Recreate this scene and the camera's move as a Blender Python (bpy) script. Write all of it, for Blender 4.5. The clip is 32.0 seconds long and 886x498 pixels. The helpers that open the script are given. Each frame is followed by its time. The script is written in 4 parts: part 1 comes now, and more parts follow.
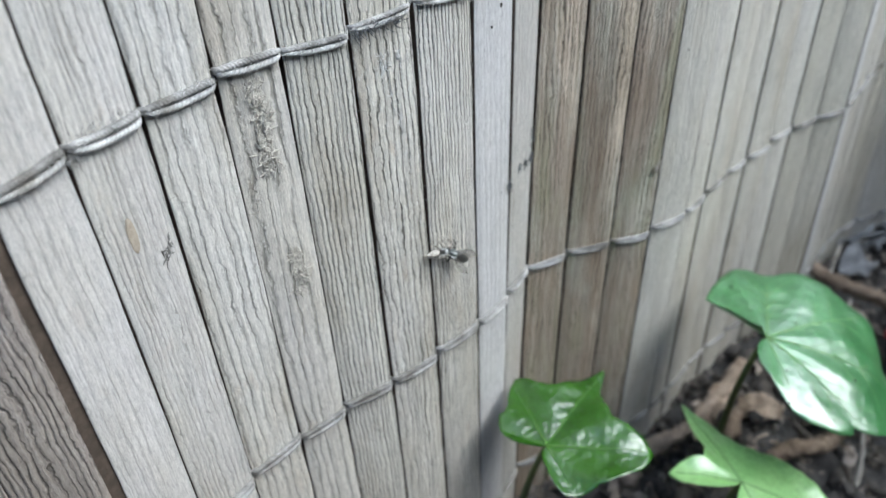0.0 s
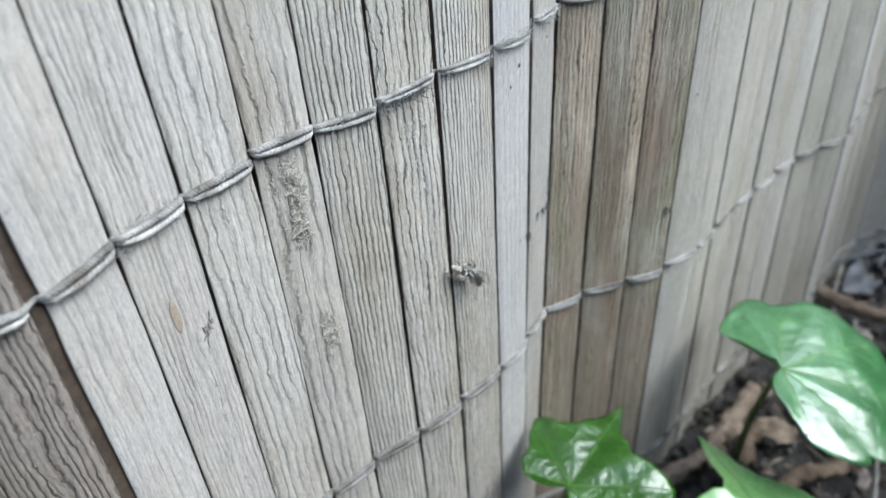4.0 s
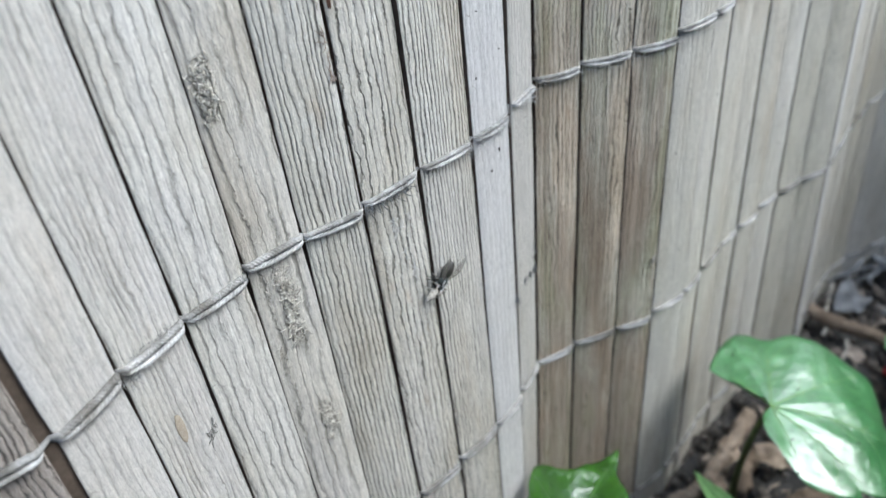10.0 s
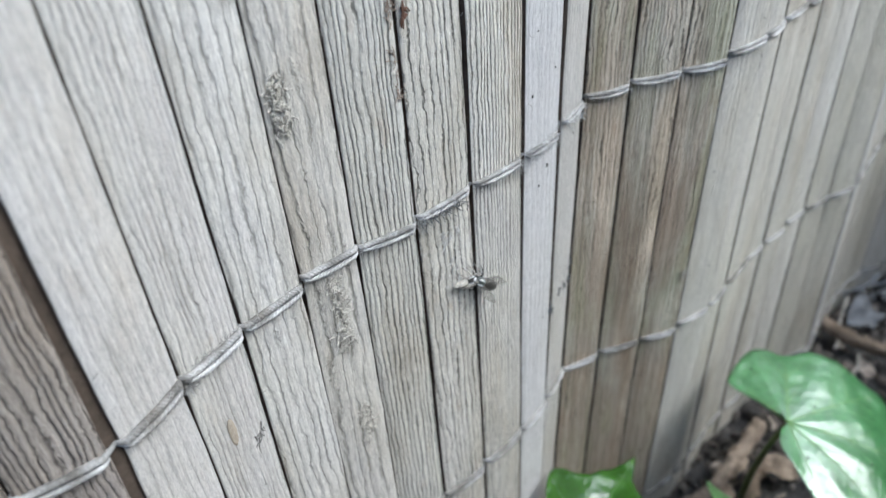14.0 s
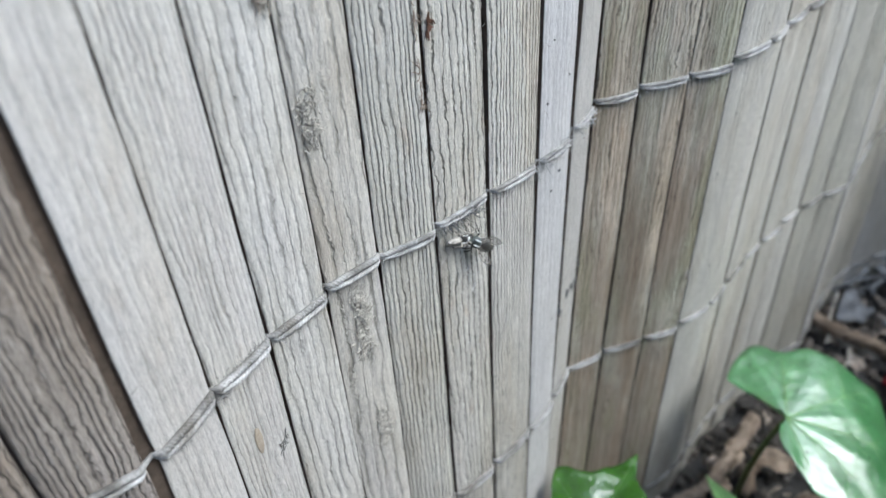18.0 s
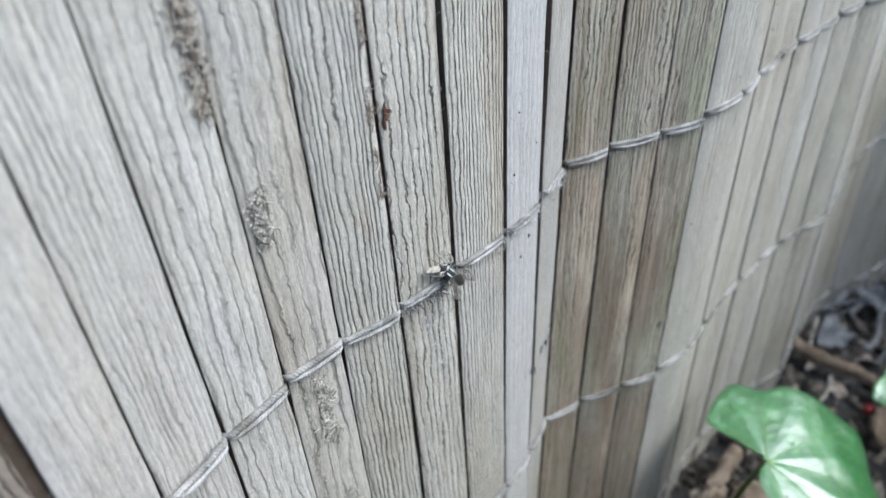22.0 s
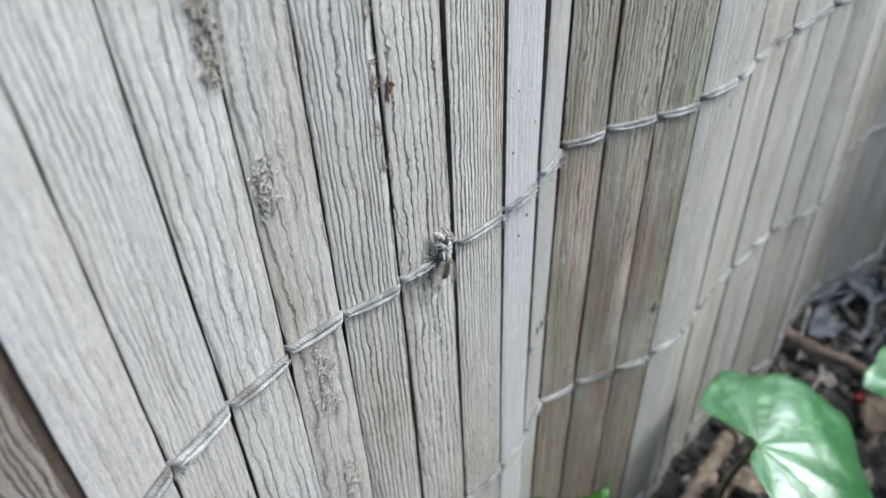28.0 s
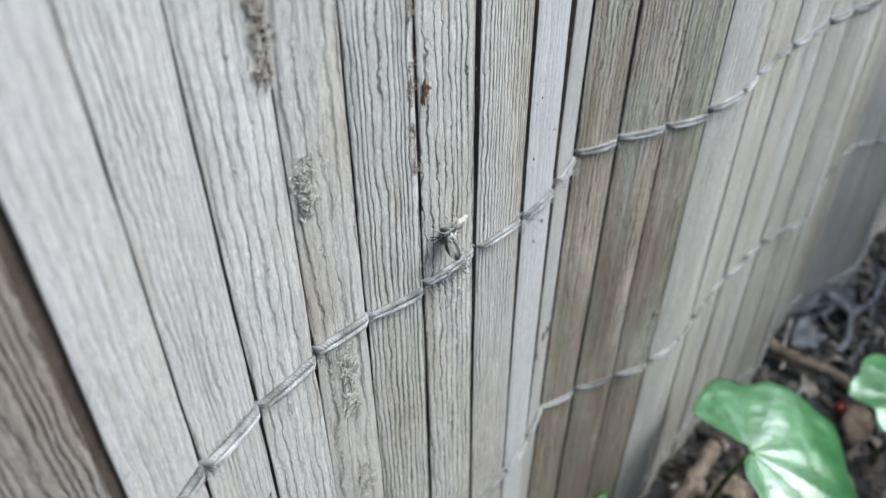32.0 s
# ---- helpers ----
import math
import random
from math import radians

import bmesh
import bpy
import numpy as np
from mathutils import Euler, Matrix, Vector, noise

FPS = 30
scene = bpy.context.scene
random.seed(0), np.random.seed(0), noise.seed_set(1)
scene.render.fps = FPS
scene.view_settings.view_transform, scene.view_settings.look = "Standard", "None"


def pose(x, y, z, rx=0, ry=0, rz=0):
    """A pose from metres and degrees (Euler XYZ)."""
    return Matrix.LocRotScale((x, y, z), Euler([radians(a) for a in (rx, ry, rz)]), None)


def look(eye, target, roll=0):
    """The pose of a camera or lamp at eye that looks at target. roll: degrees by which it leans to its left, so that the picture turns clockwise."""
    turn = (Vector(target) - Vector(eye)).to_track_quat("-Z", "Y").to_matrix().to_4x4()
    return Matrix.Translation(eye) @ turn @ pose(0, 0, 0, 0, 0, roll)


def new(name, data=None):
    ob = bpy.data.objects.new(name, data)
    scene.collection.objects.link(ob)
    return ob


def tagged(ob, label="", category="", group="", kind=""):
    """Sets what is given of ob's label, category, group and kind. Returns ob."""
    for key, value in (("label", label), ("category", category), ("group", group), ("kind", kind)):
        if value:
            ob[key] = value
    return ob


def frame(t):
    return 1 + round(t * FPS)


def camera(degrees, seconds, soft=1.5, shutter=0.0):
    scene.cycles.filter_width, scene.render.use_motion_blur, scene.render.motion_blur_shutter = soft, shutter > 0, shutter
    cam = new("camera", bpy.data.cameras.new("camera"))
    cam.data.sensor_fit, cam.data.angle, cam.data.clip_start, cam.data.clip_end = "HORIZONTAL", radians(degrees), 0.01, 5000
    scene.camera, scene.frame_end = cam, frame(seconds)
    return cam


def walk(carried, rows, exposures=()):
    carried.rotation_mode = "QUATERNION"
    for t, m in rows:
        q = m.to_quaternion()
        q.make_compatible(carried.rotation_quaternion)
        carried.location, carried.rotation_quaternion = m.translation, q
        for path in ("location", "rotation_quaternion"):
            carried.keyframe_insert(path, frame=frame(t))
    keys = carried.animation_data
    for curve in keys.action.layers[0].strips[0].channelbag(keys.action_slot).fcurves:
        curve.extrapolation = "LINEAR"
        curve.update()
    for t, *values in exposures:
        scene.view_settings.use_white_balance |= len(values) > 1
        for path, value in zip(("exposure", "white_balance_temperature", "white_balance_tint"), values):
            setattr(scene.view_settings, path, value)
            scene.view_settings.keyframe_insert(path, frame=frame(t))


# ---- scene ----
cam = camera(59.8, 32.0)
METRES, EYE, TILT, LEAN, TURN = 0.22, 0.275, 0.0, 0.0, -27.7
ROWS = [
    (0.0, 0.0, 0.0, 0.0, -2.24, -38.72, 2.8),
    (0.5, -0.0051, -0.0027, 0.0026, -2.59, -38.79, 2.8),
    (1.0, -0.0087, 0.0074, 0.009, -2.83, -38.63, 2.91),
    (1.5, -0.0091, 0.017, 0.0341, -3.2, -38.5, 3.59),
    (2.0, -0.0149, 0.0218, 0.0386, -3.67, -38.38, 3.71),
    (2.5, -0.0227, 0.0217, 0.0331, -3.71, -38.21, 3.83),
    (4.5, -0.034, 0.024, 0.0554, -3.88, -37.87, 3.94),
    (5.0, -0.0265, 0.0334, 0.0622, -4.22, -37.76, 4.27),
    (5.5, 0.001, 0.0489, 0.0817, -4.73, -37.7, 4.71),
    (6.0, 0.0166, 0.0654, 0.0768, -4.94, -37.83, 5.24),
    (6.5, 0.0251, 0.0645, 0.0914, -4.92, -37.7, 5.45),
    (7.0, 0.0216, 0.0632, 0.0885, -4.97, -37.75, 4.84),
    (7.5, 0.0268, 0.0641, 0.1033, -5.4, -37.6, 4.69),
    (8.0, 0.0494, 0.0742, 0.1191, -5.65, -37.57, 5.25),
    (8.5, 0.0462, 0.0775, 0.1188, -5.73, -37.57, 5.42),
    (9.0, 0.041, 0.0797, 0.12, -5.84, -37.82, 5.39),
    (9.5, 0.0395, 0.0781, 0.1267, -6.02, -38.05, 5.82),
    (10.0, -0.0082, 0.0471, 0.1422, -5.31, -38.11, 6.01),
    (10.5, -0.0192, 0.0233, 0.1553, -5.71, -39.11, 5.17),
    (11.0, -0.0232, 0.0712, 0.1506, -7.03, -41.16, 5.17),
    (11.5, -0.0495, 0.0682, 0.176, -6.32, -41.63, 5.61),
    (12.0, -0.0152, 0.0509, 0.1644, -4.45, -40.7, 4.86),
    (12.5, -0.0092, 0.06, 0.1487, -3.84, -40.17, 4.9),
    (13.0, -0.0368, 0.0626, 0.1583, -3.34, -39.66, 3.99),
    (13.5, -0.0496, 0.0656, 0.1711, -3.27, -39.57, 3.68),
    (15.5, -0.0673, 0.065, 0.1955, -4.28, -40.26, 3.11),
    (16.0, -0.0729, 0.0683, 0.1853, -4.5, -40.41, 2.9),
    (16.5, -0.0782, 0.0733, 0.1925, -4.86, -40.27, 2.54),
    (17.0, -0.0888, 0.0711, 0.2044, -4.71, -40.19, 2.85),
    (17.5, -0.0819, 0.0689, 0.1985, -4.74, -40.36, 3.3),
    (18.0, -0.0906, 0.0717, 0.1996, -4.73, -40.2, 3.01),
    (18.5, -0.0895, 0.0691, 0.2338, -4.65, -40.05, 2.74),
    (19.0, -0.0798, 0.1039, 0.2285, -5.42, -40.05, 3.2),
    (19.5, -0.0817, 0.0997, 0.2394, -5.61, -40.33, 3.23),
    (20.0, -0.0617, 0.1121, 0.2542, -5.92, -40.24, 3.24),
    (20.5, -0.0528, 0.12, 0.2489, -6.07, -40.07, 3.12),
    (21.0, -0.0574, 0.13, 0.2574, -5.82, -40.04, 2.95),
    (21.5, -0.0583, 0.1285, 0.2414, -5.93, -40.33, 3.07),
    (22.0, -0.0605, 0.1335, 0.2448, -6.08, -40.21, 3.13),
    (22.5, -0.0627, 0.1363, 0.2474, -6.03, -40.19, 3.03),
    (23.0, -0.0549, 0.1394, 0.257, -6.29, -40.16, 3.08),
    (23.5, -0.06, 0.1314, 0.2421, -6.34, -40.25, 2.89),
    (24.0, -0.0681, 0.1265, 0.2517, -6.17, -40.25, 3.05),
    (24.5, -0.0787, 0.1274, 0.2525, -6.11, -40.46, 2.95),
    (26.5, -0.0745, 0.1204, 0.2442, -6.33, -40.54, 2.86),
    (27.0, -0.0705, 0.119, 0.238, -6.26, -40.63, 2.87),
    (27.5, -0.0697, 0.1197, 0.2419, -6.24, -40.45, 2.62),
    (28.0, -0.0688, 0.1133, 0.237, -6.1, -40.54, 2.43),
    (28.5, -0.0697, 0.1136, 0.2252, -6.2, -40.54, 2.42),
    (29.0, -0.0677, 0.1149, 0.235, -6.32, -40.37, 2.3),
    (29.5, -0.069, 0.1129, 0.2351, -6.48, -40.36, 2.7),
    (30.0, -0.0727, 0.1141, 0.2418, -6.52, -40.25, 2.61),
    (30.5, -0.1047, 0.114, 0.246, -6.81, -40.4, 2.51),
    (31.0, -0.1038, 0.1092, 0.2283, -6.61, -40.21, 1.85),
    (31.5, -0.0975, 0.1084, 0.2347, -6.59, -40.09, 1.1),
    (32.0, -0.1227, 0.111, 0.2367, -7.33, -39.81, 0.37),
]
walk(cam, [(t, pose(0, 0, EYE, TILT, LEAN, TURN) @ pose(METRES * x, METRES * y, METRES * z, 90 + pitch, roll, yaw)) for t, x, y, z, yaw, pitch, roll in ROWS],
     [(0.0, 1.28, 5690, 3.2), (9.0, 1.31, 5760, 3.4), (13.0, 1.25, 5740, 4.2), (32.0, 1.19, 5740, 4.2)])
cam.data.dof.use_dof, cam.data.dof.focus_distance, cam.data.dof.aperture_fstop = True, 0.155, 16.5

MM = 0.001

# ---- light: open shade under a bright hazy sky, brightest from the right ----
SUN_FROM = Vector((0.58, -0.46, 1.02)).normalized()
world = bpy.data.worlds.new("sky")
scene.world = world
world.use_nodes = True
wn = world.node_tree.nodes
sky = wn.new("ShaderNodeTexSky")
sky.sky_type = "NISHITA"
sky.sun_disc = False
sky.sun_elevation = math.asin(SUN_FROM.z)
sky.sun_rotation = math.atan2(SUN_FROM.x, SUN_FROM.y)
sky.air_density, sky.dust_density, sky.ozone_density = 1.0, 3.0, 1.0
wn["Background"].inputs["Strength"].default_value = 0.15
world.node_tree.links.new(sky.outputs[0], wn["Background"].inputs["Color"])
sun = new("sun", bpy.data.lights.new("sun", "SUN"))
sun.data.energy, sun.data.angle, sun.data.color = 1.45, radians(50), (1.0, 0.97, 0.92)
sun.matrix_world = look(SUN_FROM * 5, (0, 0, 0))


# ---- materials ----
def material(name):
    m = bpy.data.materials.new(name)
    m.use_nodes = True
    t = m.node_tree
    return m, t, t.nodes["Principled BSDF"]


def node(t, kind, **values):
    n = t.nodes.new(kind)
    for key, value in values.items():
        n.inputs[key].default_value = value
    return n


def maths(t, op, a, b=None, c=None):
    n = t.nodes.new("ShaderNodeMath")
    n.operation = op
    for k, v in enumerate((a, b, c)):
        if v is None:
            continue
        if isinstance(v, (int, float)):
            n.inputs[k].default_value = v
        else:
            t.links.new(v, n.inputs[k])
    return n.outputs[0]


def ramp(t, fac, *stops):
    n = t.nodes.new("ShaderNodeValToRGB")
    e = n.color_ramp.elements
    while len(e) < len(stops):
        e.new(0.5)
    for k, (p, c) in enumerate(stops):
        e[k].position, e[k].color = p, (*c, 1) if len(c) == 3 else c
    t.links.new(fac, n.inputs[0])
    return n.outputs[0]


def mixed(t, fac, a, b, how="MIX"):
    n = t.nodes.new("ShaderNodeMix")
    n.data_type, n.blend_type = "RGBA", how
    for k, v in ((0, fac), (6, a), (7, b)):
        if isinstance(v, (int, float)):
            n.inputs[k].default_value = v
        elif isinstance(v, tuple):
            n.inputs[k].default_value = (*v, 1)
        else:
            t.links.new(v, n.inputs[k])
    return n.outputs[2]


def grey(v):
    return (v, v, v)


def stretched(t, sx, sz, scatter=True):
    """Coordinates of a slat, drawn out along its grain and moved apart from slat to slat."""
    co = t.nodes.new("ShaderNodeTexCoord")
    vec = co.outputs["Object"]
    if scatter:
        info = t.nodes.new("ShaderNodeObjectInfo")
        cb = t.nodes.new("ShaderNodeCombineXYZ")
        t.links.new(maths(t, "MULTIPLY", info.outputs["Random"], 3.7), cb.inputs[0])
        t.links.new(maths(t, "MULTIPLY", info.outputs["Random"], 17.3), cb.inputs[2])
        add = t.nodes.new("ShaderNodeVectorMath")
        t.links.new(vec, add.inputs[0]), t.links.new(cb.outputs[0], add.inputs[1])
        vec = add.outputs[0]
    mul = t.nodes.new("ShaderNodeVectorMath")
    mul.operation = "MULTIPLY"
    mul.inputs[1].default_value = (sx, sx, sz)
    t.links.new(vec, mul.inputs[0])
    return mul.outputs[0]


def noise_on(t, vec, scale=1.0, detail=3.0, rough=0.55, distortion=0.0):
    n = node(t, "ShaderNodeTexNoise", Scale=scale, Detail=detail, Roughness=rough, Distortion=distortion)
    t.links.new(vec, n.inputs["Vector"])
    return n.outputs[0]


def weathered_wood(name, pale, mid, crack, lines, wander, depth, patchy=0.35, brown_and_shade=None, jagged=1.0, even=0.5):
    """Grey split wood. lines: growth lines in a metre of width; wander: how far they swing; depth: how dark and deep they are;
    jagged: how ragged their edges are; even: how alike the lines are to one another."""
    m, t, bsdf = material(name)
    co = t.nodes.new("ShaderNodeTexCoord")
    info = t.nodes.new("ShaderNodeObjectInfo")
    sep = t.nodes.new("ShaderNodeSeparateXYZ")
    t.links.new(co.outputs["Object"], sep.inputs[0])
    rnd = info.outputs["Random"]
    swing = noise_on(t, stretched(t, 60, 8), 1.0, 1.0, 0.5)
    wiggle = noise_on(t, stretched(t, 190, 85), 1.0, 2.5, 0.55)
    jag = noise_on(t, stretched(t, 760, 640), 1.0, 3.0, 0.62)
    broad = noise_on(t, stretched(t, 120, 2.5), 1.0, 1.0, 0.5)

    def lined(count, swings, wiggles, shift):
        """The distance from the middle of the nearest line, in line widths, and a chance number of that line's own."""
        u = maths(t, "MULTIPLY", sep.outputs[0], count)
        u = maths(t, "ADD", u, maths(t, "MULTIPLY", swing, swings))
        u = maths(t, "ADD", u, maths(t, "MULTIPLY", wiggle, wiggles * count / 800))
        u = maths(t, "ADD", u, maths(t, "MULTIPLY", jag, 0.95 * jagged * count / 900))
        u = maths(t, "ADD", u, maths(t, "MULTIPLY", broad, count / 190))
        u = maths(t, "ADD", u, maths(t, "MULTIPLY", rnd, shift))
        own = t.nodes.new("ShaderNodeTexWhiteNoise")
        own.noise_dimensions = "1D"
        t.links.new(maths(t, "FLOOR", u), own.inputs["W"])
        return maths(t, "ABSOLUTE", maths(t, "SUBTRACT", maths(t, "FRACT", u), 0.5)), own.outputs["Value"]

    edge, own_line = lined(lines, wander, 2.0 * jagged, 31.0)
    thin, own_hair = lined(lines * 2.3, wander * 2.0, 1.9 * jagged, 53.0)
    width = maths(t, "ADD", maths(t, "MULTIPLY", noise_on(t, stretched(t, 300, 120), 1.0, 4.0, 0.68), 0.50), -0.10)
    width = maths(t, "MULTIPLY", width, maths(t, "ADD", maths(t, "MULTIPLY", own_line, 1.0 - even), 0.55 + 0.45 * even))
    line = ramp(t, maths(t, "DIVIDE", edge, maths(t, "MAXIMUM", width, 0.03)), (0.0, grey(1)), (0.4, grey(0.8)), (1.0, grey(0)))
    gate = ramp(t, noise_on(t, stretched(t, 260, 45), 1.0, 3.0, 0.65), (0.40 - 0.1 * even, grey(0.6 * even)), (0.60 - 0.1 * even, grey(1)))
    line = maths(t, "MULTIPLY", line, gate)
    hair = ramp(t, thin, (0.0, grey(1)), (0.12, grey(0.5)), (0.28, grey(0)))
    hair = maths(t, "MULTIPLY", hair, ramp(t, noise_on(t, stretched(t, 420, 40), 1.0, 3.0, 0.6), (0.40, grey(0)), (0.60, grey(1))))
    hair = maths(t, "MULTIPLY", hair, own_hair)
    fibre = noise_on(t, stretched(t, 4200, 150), 1.0, 4.0, 0.7)
    pores = noise_on(t, stretched(t, 1900, 420), 1.0, 5.0, 0.72)
    streak = noise_on(t, stretched(t, 900, 22), 1.0, 3.0, 0.6)
    grit = noise_on(t, stretched(t, 2600, 2100), 1.0, 3.0, 0.7)
    cloud = noise_on(t, stretched(t, 95, 30), 1.0, 5.0, 0.62)
    stain = noise_on(t, stretched(t, 45, 13), 1.0, 4.0, 0.6)
    col = mixed(t, ramp(t, cloud, (0.32, grey(0)), (0.68, grey(1))), mid, pale)
    tone = ramp(t, stain, (0.34, (0.78, 0.72, 0.63)), (0.46, (0.97, 0.96, 0.92)), (0.58, (1.0, 1.0, 1.0)), (0.70, (0.97, 0.97, 1.01)))
    col = mixed(t, min(1.0, patchy * 2), col, tone, "MULTIPLY")
    blush = noise_on(t, stretched(t, 210, 70), 1.0, 3.0, 0.6)
    col = mixed(t, maths(t, "MULTIPLY", ramp(t, blush, (0.60, grey(0)), (0.72, grey(1))), 0.5 * depth), col, (0.80, 0.66, 0.54), "MULTIPLY")
    col = mixed(t, 0.15 + 0.6 * depth, col, ramp(t, streak, (0.34, grey(0.70)), (0.5, grey(1.0)), (0.68, grey(1.14))), "MULTIPLY")
    col = mixed(t, 0.6, col, ramp(t, fibre, (0.32, grey(0.70)), (0.66, grey(1.12))), "MULTIPLY")
    col = mixed(t, 0.5, col, ramp(t, pores, (0.36, grey(0.55)), (0.52, grey(1.0)), (0.7, grey(1.12))), "MULTIPLY")
    col = mixed(t, 0.4, col, ramp(t, grit, (0.3, grey(0.7)), (0.55, grey(1.0)), (0.72, grey(1.25))), "MULTIPLY")
    fleck = noise_on(t, stretched(t, 1500, 330), 1.0, 3.0, 0.6)
    col = mixed(t, maths(t, "MULTIPLY", ramp(t, fleck, (0.60, grey(0)), (0.68, grey(1))), 0.5 * depth), col, tuple(min(0.85, 1.3 * c) for c in pale))
    col = mixed(t, maths(t, "MULTIPLY", ramp(t, fleck, (0.33, grey(1)), (0.40, grey(0))), 0.3 * depth), col, tuple(0.5 * c for c in mid))
    if brown_and_shade:
        # bleached grey higher up, brown low down: less weathered, and shade painted in
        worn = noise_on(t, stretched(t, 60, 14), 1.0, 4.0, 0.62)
        # height term darkens towards the soil, for the shade there
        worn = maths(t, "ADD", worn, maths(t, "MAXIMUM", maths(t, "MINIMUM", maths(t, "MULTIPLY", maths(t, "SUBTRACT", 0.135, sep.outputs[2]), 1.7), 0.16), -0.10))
        col = mixed(t, maths(t, "MULTIPLY", ramp(t, worn, (0.40, grey(0)), (0.56, grey(1))), 0.75), col, brown_and_shade)
        ribs = noise_on(t, stretched(t, 520, 14), 1.0, 2.0, 0.6)
        col = mixed(t, 1.0, col, ramp(t, ribs, (0.36, (0.74, 0.71, 0.67)), (0.50, (1.0, 0.99, 0.97)), (0.66, (1.18, 1.17, 1.15))), "MULTIPLY")
        moss = noise_on(t, stretched(t, 75, 16), 1.0, 3.0, 0.6)
        col = mixed(t, 1.0, col, ramp(t, moss, (0.38, (1.06, 0.98, 0.93)), (0.52, (1.0, 1.0, 1.0)), (0.64, (0.93, 1.0, 0.88))), "MULTIPLY")
    own = ramp(t, rnd, (0.0, (0.93, 0.915, 0.89)), (0.5, (0.98, 0.975, 0.965)), (1.0, (1.03, 1.03, 1.025)))
    col = mixed(t, 1.0, col, own, "MULTIPLY")
    crest = ramp(t, edge, (0.28, grey(0)), (0.46, grey(1)))
    col = mixed(t, maths(t, "MULTIPLY", crest, 0.4 * depth * even), col, tuple(min(0.85, 1.15 * c) for c in pale))
    col = mixed(t, maths(t, "MULTIPLY", hair, 0.6 * depth * depth), col, tuple(0.4 * c + 0.4 * q for c, q in zip(crack, mid)))
    col = mixed(t, maths(t, "MULTIPLY", line, depth), col, crack)
    t.links.new(col, bsdf.inputs["Base Color"])
    t.links.new(maths(t, "ADD", maths(t, "MULTIPLY", pores, 0.3), 0.55), bsdf.inputs["Roughness"])
    bsdf.inputs["Specular IOR Level"].default_value = 0.35
    h = maths(t, "MULTIPLY", maths(t, "POWER", maths(t, "MULTIPLY", edge, 2.0), 0.6), 0.45)
    h = maths(t, "SUBTRACT", h, maths(t, "MULTIPLY", line, 0.8 * depth))
    h = maths(t, "SUBTRACT", h, maths(t, "MULTIPLY", hair, 0.3))
    h = maths(t, "ADD", h, maths(t, "MULTIPLY", fibre, 0.3))
    h = maths(t, "ADD", h, maths(t, "MULTIPLY", streak, 0.1 + 0.4 * depth))
    h = maths(t, "ADD", h, maths(t, "MULTIPLY", pores, 0.7))
    bump = node(t, "ShaderNodeBump", Strength=0.5 + 0.5 * depth, Distance=0.0006)
    t.links.new(h, bump.inputs["Height"])
    t.links.new(bump.outputs[0], bsdf.inputs["Normal"])
    return m


W_RIDGED = weathered_wood("grey_ridged_wood", (0.72, 0.695, 0.63), (0.56, 0.535, 0.475), (0.05, 0.044, 0.034), 560, 1.8, 0.85, jagged=1.2, even=0.35)
W_SPARSE = weathered_wood("grey_coarse_wood", (0.67, 0.652, 0.605), (0.56, 0.542, 0.50), (0.10, 0.09, 0.072), 400, 2.6, 0.62, jagged=1.2, even=0.25)
W_STRIPED = weathered_wood("grey_striped_wood", (0.74, 0.715, 0.65), (0.58, 0.555, 0.495), (0.035, 0.03, 0.024), 870, 0.9, 0.85, jagged=0.75, even=0.7)
W_FLUTED = weathered_wood("grey_fluted_wood", (0.70, 0.68, 0.615), (0.56, 0.535, 0.475), (0.06, 0.053, 0.042), 720, 1.2, 0.78, jagged=0.8, even=0.55)
W_PALE = weathered_wood("pale_grained_wood", (0.645, 0.63, 0.605), (0.55, 0.535, 0.51), (0.20, 0.18, 0.15), 420, 1.4, 0.30, jagged=1.0, even=0.0)
W_MILD = weathered_wood("pale_lightly_grained_wood", (0.645, 0.63, 0.59), (0.55, 0.53, 0.49), (0.14, 0.125, 0.10), 760, 1.6, 0.5, jagged=0.9, even=0.05)
W_SOFT = weathered_wood("silver_smooth_wood", (0.59, 0.585, 0.58), (0.52, 0.515, 0.505), (0.33, 0.32, 0.315), 480, 1.0, 0.16, 0.2)
W_DULL = weathered_wood("dull_grey_wood", (0.54, 0.53, 0.505), (0.46, 0.45, 0.425), (0.26, 0.25, 0.235), 520, 1.2, 0.3, 0.3)
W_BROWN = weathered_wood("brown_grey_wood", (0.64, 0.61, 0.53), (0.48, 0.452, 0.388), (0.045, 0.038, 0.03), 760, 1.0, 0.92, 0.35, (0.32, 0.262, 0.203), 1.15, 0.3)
W_FAR = weathered_wood("pale_straight_grained_wood", (0.655, 0.638, 0.583), (0.54, 0.522, 0.47), (0.16, 0.155, 0.13), 700, 1.0, 0.5, jagged=0.6)
W_MID = weathered_wood("beige_grey_wood", (0.63, 0.612, 0.54), (0.515, 0.497, 0.43), (0.09, 0.077, 0.063), 800, 1.2, 0.55, jagged=0.6)
W_RUST = weathered_wood("reddish_brown_wood", (0.47, 0.42, 0.37), (0.33, 0.288, 0.248), (0.06, 0.05, 0.04), 760, 1.2, 0.85, jagged=1.0, even=0.45)


